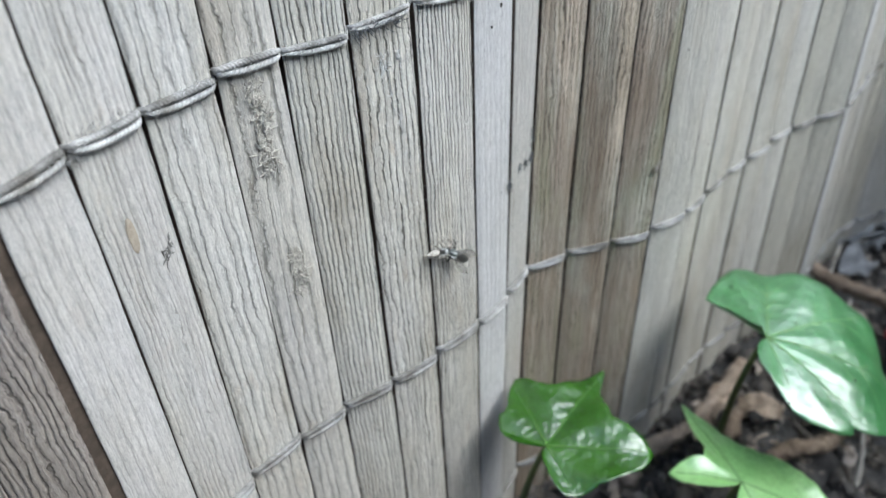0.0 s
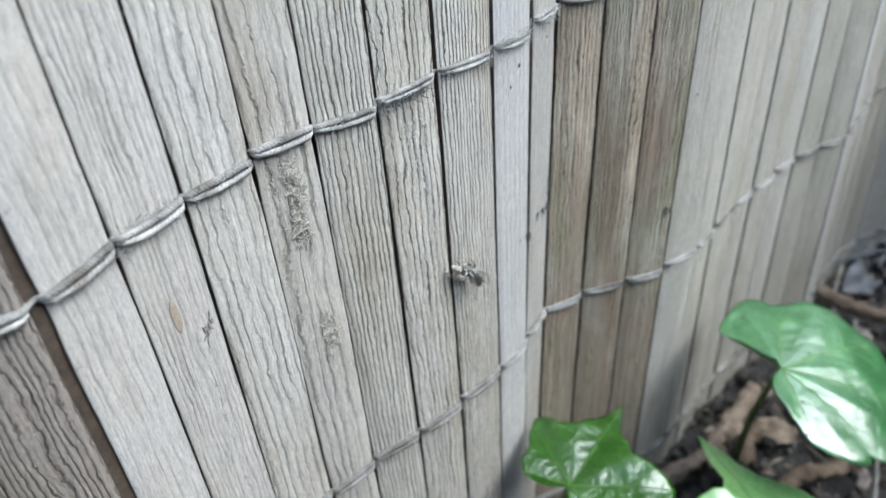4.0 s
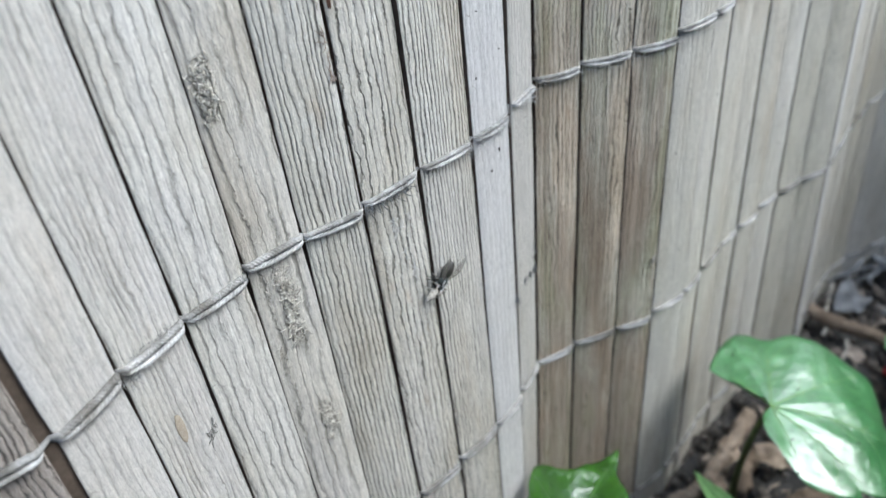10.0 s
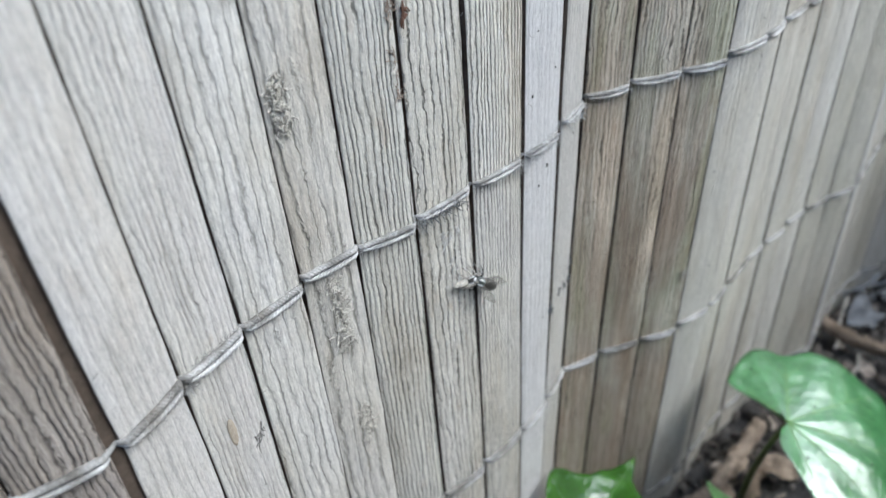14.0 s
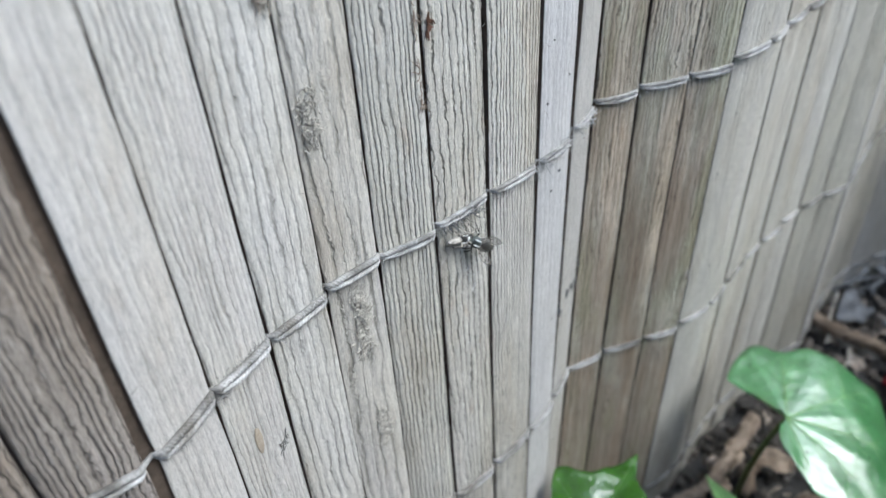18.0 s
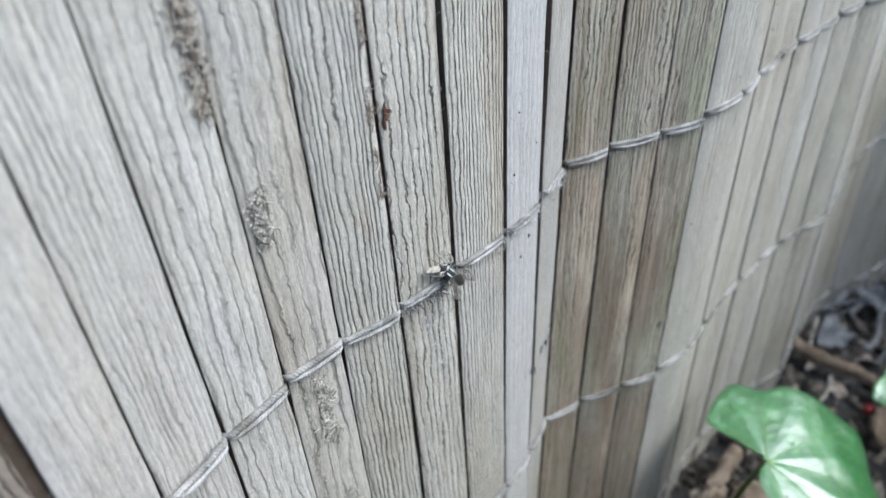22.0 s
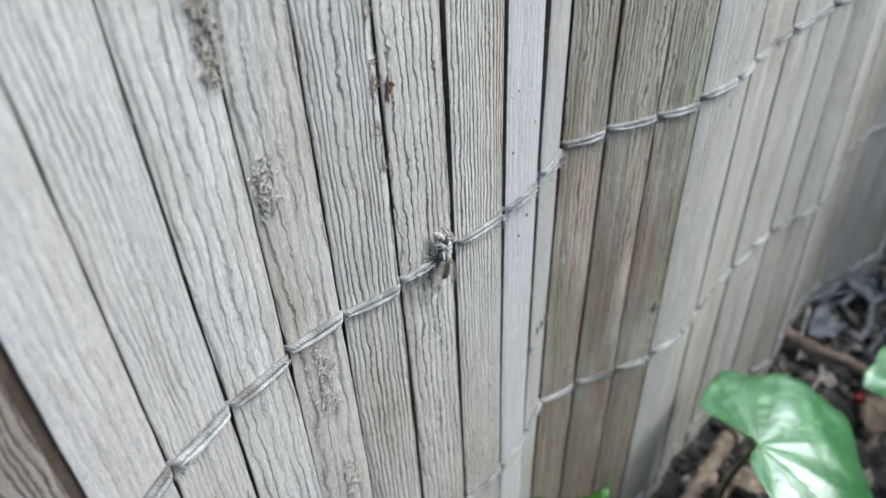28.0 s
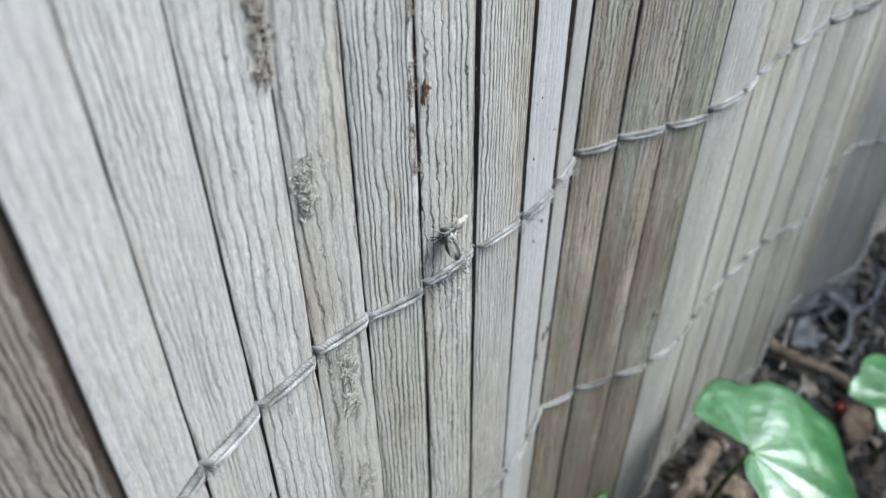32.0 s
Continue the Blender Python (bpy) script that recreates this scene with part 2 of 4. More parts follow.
def speckled(name, a, b, scale, rough=0.7, bump=0.5, dist=0.0005, spec=0.3, island=False, dirt=0):
    """A plain matt material with mottling at two scales."""
    m, t, bsdf = material(name)
    co = t.nodes.new("ShaderNodeTexCoord")
    big = noise_on(t, co.outputs["Object"], scale, 3, 0.6)
    small = noise_on(t, co.outputs["Object"], scale * 9, 4, 0.65)
    col = mixed(t, ramp(t, big, (0.3, grey(0)), (0.7, grey(1))), a, b)
    col = mixed(t, 0.7, col, ramp(t, small, (0.3, grey(0.55)), (0.65, grey(1.1))), "MULTIPLY")
    if dirt:
        col = mixed(t, 1.0, col, ramp(t, noise_on(t, co.outputs["Object"], dirt, 3, 0.6), (0.36, (0.42, 0.40, 0.37)), (0.56, (1, 1, 1))), "MULTIPLY")
    if island:
        geo = t.nodes.new("ShaderNodeNewGeometry")
        col = mixed(t, 1.0, col, ramp(t, geo.outputs["Random Per Island"], (0, (0.35, 0.33, 0.3)), (0.6, (0.9, 0.85, 0.8)), (0.85, (1.6, 1.4, 1.2)), (1, (3.0, 2.8, 2.6))), "MULTIPLY")
    t.links.new(col, bsdf.inputs["Base Color"])
    bsdf.inputs["Roughness"].default_value = rough
    bsdf.inputs["Specular IOR Level"].default_value = spec
    bp = node(t, "ShaderNodeBump", Strength=bump, Distance=dist)
    t.links.new(small, bp.inputs["Height"])
    t.links.new(bp.outputs[0], bsdf.inputs["Normal"])
    return m


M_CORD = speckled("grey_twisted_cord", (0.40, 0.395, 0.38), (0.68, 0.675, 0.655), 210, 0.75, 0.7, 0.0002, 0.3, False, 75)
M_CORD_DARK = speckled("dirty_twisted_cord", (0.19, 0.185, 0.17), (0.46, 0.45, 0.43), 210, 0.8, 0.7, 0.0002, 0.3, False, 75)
M_SOIL = speckled("dark_soil", (0.048, 0.046, 0.045), (0.10, 0.096, 0.092), 55, 0.9, 1.0, 0.004)
M_CRUMB = speckled("soil_crumb", (0.075, 0.072, 0.070), (0.15, 0.143, 0.137), 160, 0.85, 0.8, 0.0008, 0.3, True)
M_LITTER = speckled("bark_litter", (0.10, 0.092, 0.084), (0.25, 0.23, 0.205), 160, 0.85, 0.8, 0.0008, 0.3, True)
M_STICK = speckled("brown_stick", (0.13, 0.096, 0.068), (0.25, 0.195, 0.142), 80, 0.8, 0.8, 0.0008)
M_ROOT = speckled("pale_brown_wood", (0.20, 0.155, 0.115), (0.42, 0.34, 0.27), 60, 0.8, 0.7, 0.0007)
M_SPECK = speckled("dark_dirt_speck", (0.035, 0.03, 0.026), (0.075, 0.065, 0.055), 900, 0.8)
M_KNOT = speckled("olive_brown_knot", (0.36, 0.30, 0.225), (0.48, 0.42, 0.33), 700, 0.75)
M_STRAW = speckled("dry_straw", (0.30, 0.28, 0.24), (0.46, 0.43, 0.38), 120, 0.75)
M_DRY = speckled("dry_leaf", (0.21, 0.16, 0.115), (0.46, 0.37, 0.285), 90, 0.75, 0.8, 0.0006)
M_FLUFF = speckled("grey_dry_fibre", (0.09, 0.093, 0.097), (0.24, 0.247, 0.255), 140, 0.8)
M_BATTEN = speckled("brown_batten", (0.07, 0.053, 0.04), (0.125, 0.096, 0.072), 60, 0.8)
M_WEB = speckled("pale_grey_fibre", (0.12, 0.124, 0.128), (0.26, 0.268, 0.276), 160, 0.8)
M_SCAB = speckled("rough_wood_scab", (0.46, 0.43, 0.37), (0.78, 0.745, 0.66), 700, 0.85, 0.9, 0.0003)
M_BARK = speckled("curled_brown_bark", (0.27, 0.225, 0.175), (0.68, 0.62, 0.53), 500, 0.85, 0.9, 0.0003)
M_RIND = speckled("reddish_brown_rind", (0.24, 0.175, 0.13), (0.50, 0.42, 0.34), 600, 0.85, 0.8, 0.0003)
M_RED = speckled("red_berry", (0.13, 0.01, 0.012), (0.19, 0.016, 0.016), 90, 0.35, 0.2)
# darker brown for the slats' side faces inside the joints
M_CUT = speckled("dark_brown_slat_side", (0.06, 0.045, 0.034), (0.12, 0.09, 0.066), 300, 0.85)
# for the added panels that darken the gaps and block light
M_BLOCKER = speckled("dark_blocker", (0.05, 0.037, 0.03), (0.09, 0.066, 0.052), 22, 0.85)
M_SILK = speckled("spider_silk", (0.62, 0.61, 0.57), (0.80, 0.79, 0.75), 100, 0.4)
M_RUSTBIT = speckled("rust_brown_bud", (0.10, 0.05, 0.03), (0.19, 0.10, 0.065), 700, 0.7)


def leaf_material(name, deep, fresh, gloss, rumple=0.3, wax=0.35, bloom=0.0, shine=0.6, relief=0.0023):
    m, t, bsdf = material(name)
    co = t.nodes.new("ShaderNodeTexCoord")
    big = noise_on(t, co.outputs["Object"], 55, 3, 0.55)
    fine = noise_on(t, co.outputs["Object"], 420, 3, 0.6)
    cell = node(t, "ShaderNodeTexVoronoi", Scale=330.0)
    cell.feature = "DISTANCE_TO_EDGE"
    t.links.new(co.outputs["Object"], cell.inputs["Vector"])
    col = mixed(t, ramp(t, big, (0.32, grey(0)), (0.68, grey(1))), deep, fresh)
    col = mixed(t, 0.35, col, ramp(t, fine, (0.3, grey(0.6)), (0.7, grey(1.15))), "MULTIPLY")
    col = mixed(t, ramp(t, cell.outputs[0], (0.0, grey(0.25)), (0.09, grey(0))), col, tuple(min(1, 1.5 * c + 0.02) for c in fresh))
    t.links.new(col, bsdf.inputs["Base Color"])
    mid = noise_on(t, co.outputs["Object"], 150, 2, 0.5)
    t.links.new(maths(t, "ADD", maths(t, "MULTIPLY", mid, 0.34), gloss - 0.06), bsdf.inputs["Roughness"])
    bsdf.inputs["Specular IOR Level"].default_value = shine
    bsdf.inputs["Coat Weight"].default_value = wax
    bsdf.inputs["Coat Roughness"].default_value = 0.1 + 0.8 * gloss
    bsdf.inputs["Coat IOR"].default_value = 1.35 + 0.6 * wax
    bsdf.inputs["Sheen Weight"].default_value = bloom
    bsdf.inputs["Sheen Roughness"].default_value = 0.5
    bsdf.inputs["Sheen Tint"].default_value = (0.85, 0.95, 1.0, 1)
    h = maths(t, "ADD", maths(t, "MULTIPLY", big, 1.0), maths(t, "MULTIPLY", fine, 0.16))
    h = maths(t, "ADD", h, maths(t, "MULTIPLY", mid, rumple))
    bp = node(t, "ShaderNodeBump", Strength=0.85, Distance=relief)
    t.links.new(h, bp.inputs["Height"])
    t.links.new(bp.outputs[0], bsdf.inputs["Normal"])
    thin = t.nodes.new("ShaderNodeBsdfTranslucent")
    t.links.new(mixed(t, 0.5, col, (0.30, 0.55, 0.06)), thin.inputs["Color"])
    mix = t.nodes.new("ShaderNodeMixShader")
    mix.inputs[0].default_value = 0.22
    t.links.new(bsdf.outputs[0], mix.inputs[1]), t.links.new(thin.outputs[0], mix.inputs[2])
    t.links.new(mix.outputs[0], t.nodes["Material Output"].inputs[0])
    return m


M_LEAF = leaf_material("glossy_ivy_leaf", (0.015, 0.07, 0.003), (0.038, 0.135, 0.006), 0.11, 0.9, 0.6, 0.0, 0.8, 0.0024)
M_LEAF_PALE = leaf_material("mature_ivy_leaf", (0.024, 0.145, 0.03), (0.09, 0.31, 0.095), 0.27, 1.2, 1.0, 0.0, 1.0, 0.0021)
M_LEAF_NEW = leaf_material("young_ivy_leaf", (0.19, 0.42, 0.12), (0.30, 0.54, 0.19), 0.27, 0.5, 0.8)
M_VEIN = speckled("pale_leaf_vein", (0.17, 0.34, 0.11), (0.28, 0.44, 0.19), 200, 0.4)
M_VEIN_DEEP = speckled("green_leaf_vein", (0.06, 0.17, 0.02), (0.13, 0.26, 0.05), 200, 0.35)
M_PETIOLE = speckled("leaf_stalk", (0.07, 0.10, 0.03), (0.15, 0.17, 0.06), 140, 0.45)


# ---- small building tools ----
def mesh_of(name, verts, faces, mat, smooth=True):
    me = bpy.data.meshes.new(name)
    me.from_pydata([tuple(v) for v in verts], [], faces)
    me.materials.append(mat)
    if smooth:
        me.polygons.foreach_set("use_smooth", [True] * len(me.polygons))
    me.update()
    return me


def part(name, me, parent=None, label="", at=None):
    ob = new(name, me)
    if parent is not None:
        ob.parent = parent
    if at is not None:
        ob.matrix_basis = at
    if label:
        tagged(ob, label)
    return ob


def tube(path, radius, sides=6, twist=0.0):
    """A closed tube along points; radius: a number or one for each point."""
    verts, faces = [], []
    n = len(path)
    path = [Vector(p) for p in path]
    up = Vector((0.13, 0.31, 0.94))
    for k, p in enumerate(path):
        d = (path[min(k + 1, n - 1)] - path[max(k - 1, 0)]).normalized()
        a = d.cross(up)
        a = a.normalized() if a.length > 1e-4 else Vector((1, 0, 0))
        b = d.cross(a)
        r = radius if isinstance(radius, float) else radius[k]
        for j in range(sides):
            w = 2 * math.pi * j / sides + twist * k
            verts.append(p + r * (math.cos(w) * a + math.sin(w) * b))
    for k in range(n - 1):
        for j in range(sides):
            j2 = (j + 1) % sides
            faces.append((k * sides + j, k * sides + j2, (k + 1) * sides + j2, (k + 1) * sides + j))
    faces.append(tuple(range(sides - 1, -1, -1)))
    faces.append(tuple((n - 1) * sides + j for j in range(sides)))
    return verts, faces


def joined(pieces):
    verts, faces = [], []
    for v, f in pieces:
        k = len(verts)
        verts.extend(v)
        faces.extend(tuple(i + k for i in face) for face in f)
    return verts, faces


def blob(rx, ry, rz, at=(0, 0, 0), rings=10, sides=14, taper=0.0, rough=0.0, seed=0.0):
    """An egg-shaped body, its long axis along x; taper narrows its front end."""
    verts, faces = [], []
    for i in range(rings + 1):
        th = math.pi * i / rings
        for j in range(sides):
            ph = 2 * math.pi * j / sides
            s = math.sin(th) * (1 - taper * math.cos(th))
            d = Vector((math.cos(th), s * math.cos(ph), s * math.sin(ph)))
            k = 1 + rough * noise.noise(d * 2.3 + Vector((seed, seed, 0)))
            verts.append(Vector((rx * d.x * k + at[0], ry * d.y * k + at[1], rz * d.z * k + at[2])))
    for i in range(rings):
        for j in range(sides):
            j2 = (j + 1) % sides
            faces.append((i * sides + j, i * sides + j2, (i + 1) * sides + j2, (i + 1) * sides + j))
    return verts, faces


def smooth01(a, b, x):
    k = min(1.0, max(0.0, (x - a) / (b - a)))
    return k * k * (3 - 2 * k)


# ---- the slat fence ----
# Plan of the joints between slats at the height of the middle cord, in millimetres.
JOINTS = [(-78, 100), (-63, 103.5), (-48, 106.5), (-33.5, 109.5), (-17.8, 110.4), (-4.4, 118.6), (9.1, 125.6), (23.7, 130.6), (37.6, 133.7), (52.6, 134.7),
          (68.2, 137.4), (84.6, 141.6), (98.5, 147.3), (110.8, 154.4), (125.8, 153.3), (141.7, 150.4), (156.3, 147.6), (173.1, 148.7), (186.4, 153.1),
          (203.4, 159.2), (216.8, 162.4), (231.7, 164.7), (246.0, 166.8), (262.0, 167.9), (278.4, 166.8), (291.5, 172.6), (306.5, 178.6), (320.0, 183.5), (334.0, 187.0), (349.0, 189.0)]
while JOINTS[-1][0] < 900:
    k = len(JOINTS)
    slope = 0.32 * math.sin(k * 0.55 + 1.2) + 0.06
    JOINTS.append((JOINTS[-1][0] + 15 * math.cos(slope), JOINTS[-1][1] + 15 * math.sin(slope)))
CORDS = [0.016, 0.115, 0.214, 0.313, 0.412, 0.511]
TOP = 0.60
GAPS = {4: 2.7, 5: 0.35, 6: 0.48, 7: 0.42, 8: 0.32, 9: 0.9, 10: 0.75, 11: 0.6, 12: 0.75, 13: 1.1, 14: 0.8, 15: 0.7, 16: 0.8, 17: 0.8, 18: 1.0, 19: 0.2, 20: 1.0, 21: 0.2, 22: 1.2, 23: 0.3, 24: 1.2, 25: 0.3, 26: 0.6}
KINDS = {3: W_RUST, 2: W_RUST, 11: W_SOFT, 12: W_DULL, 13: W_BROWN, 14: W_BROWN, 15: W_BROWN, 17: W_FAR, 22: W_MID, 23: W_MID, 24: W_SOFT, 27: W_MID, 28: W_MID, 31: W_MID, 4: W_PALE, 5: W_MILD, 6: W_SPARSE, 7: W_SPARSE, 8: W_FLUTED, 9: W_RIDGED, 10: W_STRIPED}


def lean(i):
    """How far a joint moves from the middle cord to the next one up, in millimetres."""
    k = smooth01(9.5, 13.5, i)
    upright = 1.7 * smooth01(15.5, 17.5, i) + 4.0 * smooth01(19, 26, i)
    return 1.9 + 3.0 * k - upright, 3.6 - 0.9 * k


fence = tagged(new("slat_fence"), "weathered grey wooden slat fence bound with twisted cord", "fence")
fence.empty_display_size = 0.05
SLATS = []


def slat(i):
    rnd = random.Random(400 + i)
    (x0, y0), (x1, y1) = JOINTS[i], JOINTS[i + 1]
    g0, g1 = GAPS.get(i, 0.35) / 2, GAPS.get(i + 1, 0.35) / 2
    if i == 3:
        g1 = 1.0
    if i == 4:
        g0 = 1.5
    a, b = Vector((x0, y0, 115)), Vector((x1, y1, 115))
    along = (b - a).normalized()
    width = (b - a).length - g0 - g1
    mid = (a + b) / 2 + along * (g0 - g1) / 2
    lx, ly = lean(i + 0.5)
    rise = Vector((lx, ly, 99)).normalized()
    deep = rise.cross(along).normalized()
    along = deep.cross(rise)
    foot = mid - rise * (115 / rise.z)
    foot += deep * (rnd.uniform(-0.15, 0.15) if i > 3 else 0.3)
    m = Matrix.Translation(foot * MM) @ Matrix((along, deep, rise)).transposed().to_4x4() @ pose(0, 0, 0, 0, 0, rnd.uniform(-1.0, 1.0))
    near = i < 22
    step = (0.003 if 3 < i < 13 else 0.006) if near else 0.02
    worn = [random.Random(70 + q).uniform(0.05, 0.42) * MM if 3 < i < 13 else 0.0 for q in (i, i + 1)]
    zs = np.arange(-0.02 + rnd.uniform(-0.006, 0.006), TOP + rnd.uniform(-0.01, 0.01), step)
    w, d = width * MM, rnd.uniform(2.6, 3.4) * MM
    crown = rnd.uniform(0.1, 0.35) * MM
    verts, faces = [], []
    half = w / 2
    lean_to = [(lean(q)[0] - lx) / 99 for q in (i, i + 1)]
    z_mid = 0.115 / rise.z
    back = [half + (0.0 if q == 4 else g - 0.04) * MM for q, g in ((i, g0), (i + 1, g1))]
    profile = [(-half, d), (-half, 0.00022), (-half + 0.00006, 0.00008), (-half + 0.00025, 0.00001), (-0.6 * half, 0.0), (-0.2 * half, 0.0)]
    profile += [(-px, py) for px, py in reversed(profile)]
    n = len(profile)
    for z in zs:
        for k, (px, py) in enumerate(profile):
            other = 7 if px > 0 else 0
            side = noise.noise(Vector((i * 3.1 + other, z * 22, 0.3))) * 0.00024 + noise.noise(Vector((i * 5.3 + other, z * 150, 0.8))) * 0.00014
            bow = noise.noise(Vector((i * 1.7, z * 9, 4.0))) * 0.0003
            bite = worn[1 if px > 0 else 0] * sum(math.exp(-((z * rise.z - h + 0.003) / 0.0055) ** 2) for h in CORDS[1:4])  # edges rubbed away below the cords
            side -= math.copysign(bite, px)
            dent = noise.noise(Vector((px * 900 + i * 9, z * 60, 2.0))) * 0.00012
            y = py - crown * (1 - (px / half) ** 2) if k not in (0, n - 1) else d
            ease = (lean_to[0] if px < 0 else lean_to[1]) * (z - z_mid) * abs(px / half)
            if k in (0, n - 1):
                px = -back[0] if k == 0 else back[1]
            verts.append((px + ease + side * abs(px / half), y + bow + (dent if k not in (0, n - 1) else 0), z))
    for r in range(len(zs) - 1):
        for k in range(n):
            k2 = (k + 1) % n
            faces.append((r * n + k, r * n + k2, (r + 1) * n + k2, (r + 1) * n + k))
    faces.append(tuple(range(n - 1, -1, -1)))
    faces.append(tuple((len(zs) - 1) * n + k for k in range(n)))
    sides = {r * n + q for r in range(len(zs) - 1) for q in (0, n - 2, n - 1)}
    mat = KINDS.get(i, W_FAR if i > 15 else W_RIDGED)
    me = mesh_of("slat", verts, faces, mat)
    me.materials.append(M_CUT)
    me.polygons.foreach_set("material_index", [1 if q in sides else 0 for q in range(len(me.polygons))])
    ob = part("slat", me, fence, "", m)
    label = {W_RUST: "reddish brown slat with coarse ridged grain", W_SOFT: "smooth silvery slat", W_BROWN: "brown-grey fine grained slat", W_MID: "beige-grey slat"}.get(mat)
    if label:
        tagged(ob, label)
    SLATS.append((ob, m, w, crown))


for i in range(len(JOINTS) - 1):
    slat(i)


HANG = {3: (0.0, -0.6), 4: (0.8, -0.6), 9: (0.7, 1.0), 10: (-1.4, 0.0), 11: (-1.2, 0.3), 15: (0.3, 1.2), 16: (0.5, 2.6), 17: (-0.4, 2.4), 18: (-0.6, 1.2)}


def cord_run(height, n_cord):
    """One binding: a pair of three-ply cords that lie over every slat, one above the other, and dip and cross in the joints."""
    lines, girth = {1: [], -1: []}, {1: [], -1: []}
    rnd = random.Random(77 + n_cord)
    for i, (ob, m, w, crown) in enumerate(SLATS):
        detail = i < 27 and height < 0.33
        z0 = (height + rnd.uniform(-0.0008, 0.0008) - m.translation.z) / m.col[2].z
        r = (0.63 + 0.17 * (1 - (smooth01(10.0, 14.0, i) if n_cord == 1 else smooth01(6.5, 9.0, i)))) * MM
        tilt, belly = rnd.uniform(-0.9, 0.1) * MM, rnd.uniform(0.35, 0.8) * MM
        if n_cord == 2 and i in HANG:
            tilt, z0 = HANG[i][0] * MM, z0 + HANG[i][1] * MM
        steps = (72 if 3 < i < 16 else 32) if detail else 8
        for up in (1, -1):
            for k in range(steps):
                s = k / steps
                x = (s - 0.5) * (w + 0.0006)
                over = math.sin(min(1.0, min(s / 0.10, (1 - s) / 0.14)) * math.pi / 2)
                y = (0.75 if up > 0 else 1.1) * MM * (1 - over) - (crown + r * 0.92) * over
                spread = up * (0.12 + 0.88 * math.sin(min(1.0, s / 0.42) * math.pi / 2)) * (1 - 0.85 * smooth01(0.82, 1.0, s))
                z = z0 + spread * 0.98 * r + tilt * (s - 0.5) - belly * math.sin(s * math.pi)
                lines[up].append(m @ Vector((x, y, z)))
                girth[up].append((0.62 + 0.38 * over) * r / (0.63 * MM))
    for up in (1, -1):
        path = lines[up]
        run, verts, faces, sides = 0.0, [], [], 20
        off, ply = ((0.42, 0.60) if up > 0 else (0.46, 0.56))
        for k, p in enumerate(path):
            d = path[min(k + 1, len(path) - 1)] - path[max(k - 1, 0)]
            run += d.length / 2
            a = d.normalized().cross(Vector((0, 0, 1))).normalized()
            b = d.normalized().cross(a)
            turn = up * run / (0.0023 if up > 0 else 0.0027)
            for j in range(sides):
                w = 2 * math.pi * j / sides
                lobe = ((j / sides - turn) * 3 % 1.0 - 0.5) * 2 * math.pi / 3
                reach = off * math.cos(lobe) + math.sqrt(ply ** 2 - (off * math.sin(lobe)) ** 2)
                verts.append(p + reach * 0.63 * MM * girth[up][k] * (math.cos(w) * a + math.sin(w) * b))
        for k in range(len(path) - 1):
            for j in range(sides):
                j2 = (j + 1) % sides
                faces.append((k * sides + j, k * sides + j2, (k + 1) * sides + j2, (k + 1) * sides + j))
        faces += [tuple(range(sides - 1, -1, -1)), tuple((len(path) - 1) * sides + j for j in range(sides))]
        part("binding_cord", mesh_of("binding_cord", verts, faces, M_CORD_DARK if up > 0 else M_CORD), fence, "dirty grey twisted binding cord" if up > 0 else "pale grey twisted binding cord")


for k, h in enumerate(CORDS):
    cord_run(h, k)

# ---- a brown batten behind the widest joint ----
def batten():
    (x, y), (lx, ly) = JOINTS[4], lean(4)
    rise = Vector((lx, ly, 99)).normalized()
    m = Matrix.Translation(Vector((x + 0.8, y + 1.0, 115)) * MM) @ Matrix((Vector((0.96, 0.28, 0)), Vector((-0.28, 0.96, 0)), Vector((0, 0, 1)))).transposed().to_4x4()
    n, verts, faces = 40, [], []
    for k in range(n + 1):
        z = -0.13 + k * 0.60 / n
        lean_x, lean_y = lx / 99 * z, ly / 99 * z
        for px, py in ((-3.4, 0.5), (-3, 0), (0, -0.1), (3, 0), (3.4, 0.5), (3.4, 9), (-3.4, 9)):
            verts.append((px * MM + lean_x + 0.0002 * noise.noise(Vector((px, z * 60, 1))), py * MM + lean_y + 0.0002 * noise.noise(Vector((px, z * 80, 4))), z))
    for k in range(n):
        for j in range(7):
            j2 = (j + 1) % 7
            faces.append((k * 7 + j, k * 7 + j2, (k + 1) * 7 + j2, (k + 1) * 7 + j))
    faces += [tuple(range(6, -1, -1)), tuple(n * 7 + j for j in range(7))]
    part("batten", mesh_of("batten", verts, faces, M_BATTEN), fence, "brown wooden batten behind the slats", m)


batten()

# ---- added dark panel that stands in for the shade behind the slats ----
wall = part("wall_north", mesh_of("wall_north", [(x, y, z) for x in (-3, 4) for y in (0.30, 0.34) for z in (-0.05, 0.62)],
            [(0, 1, 3, 2), (4, 6, 7, 5), (0, 4, 5, 1), (2, 3, 7, 6), (1, 5, 7, 3), (0, 2, 6, 4)], M_BLOCKER, False))
tagged(wall, "dark panel added behind the slat fence to keep its gaps dark", "wall", kind="structure")


# ---- unseen blocker added across from the fence, to shade its lower part ----
low = part("wall_south", mesh_of("wall_south", [(x, y, z) for x in (-2.5, 2.5) for y in (-0.33, -0.23) for z in (-0.05, 0.47)],
           [(0, 1, 3, 2), (4, 6, 7, 5), (0, 4, 5, 1), (2, 3, 7, 6), (1, 5, 7, 3), (0, 2, 6, 4)], M_BLOCKER, False))
tagged(low, "unseen dark blocker added opposite the slat fence to shade its foot", "wall", kind="structure")


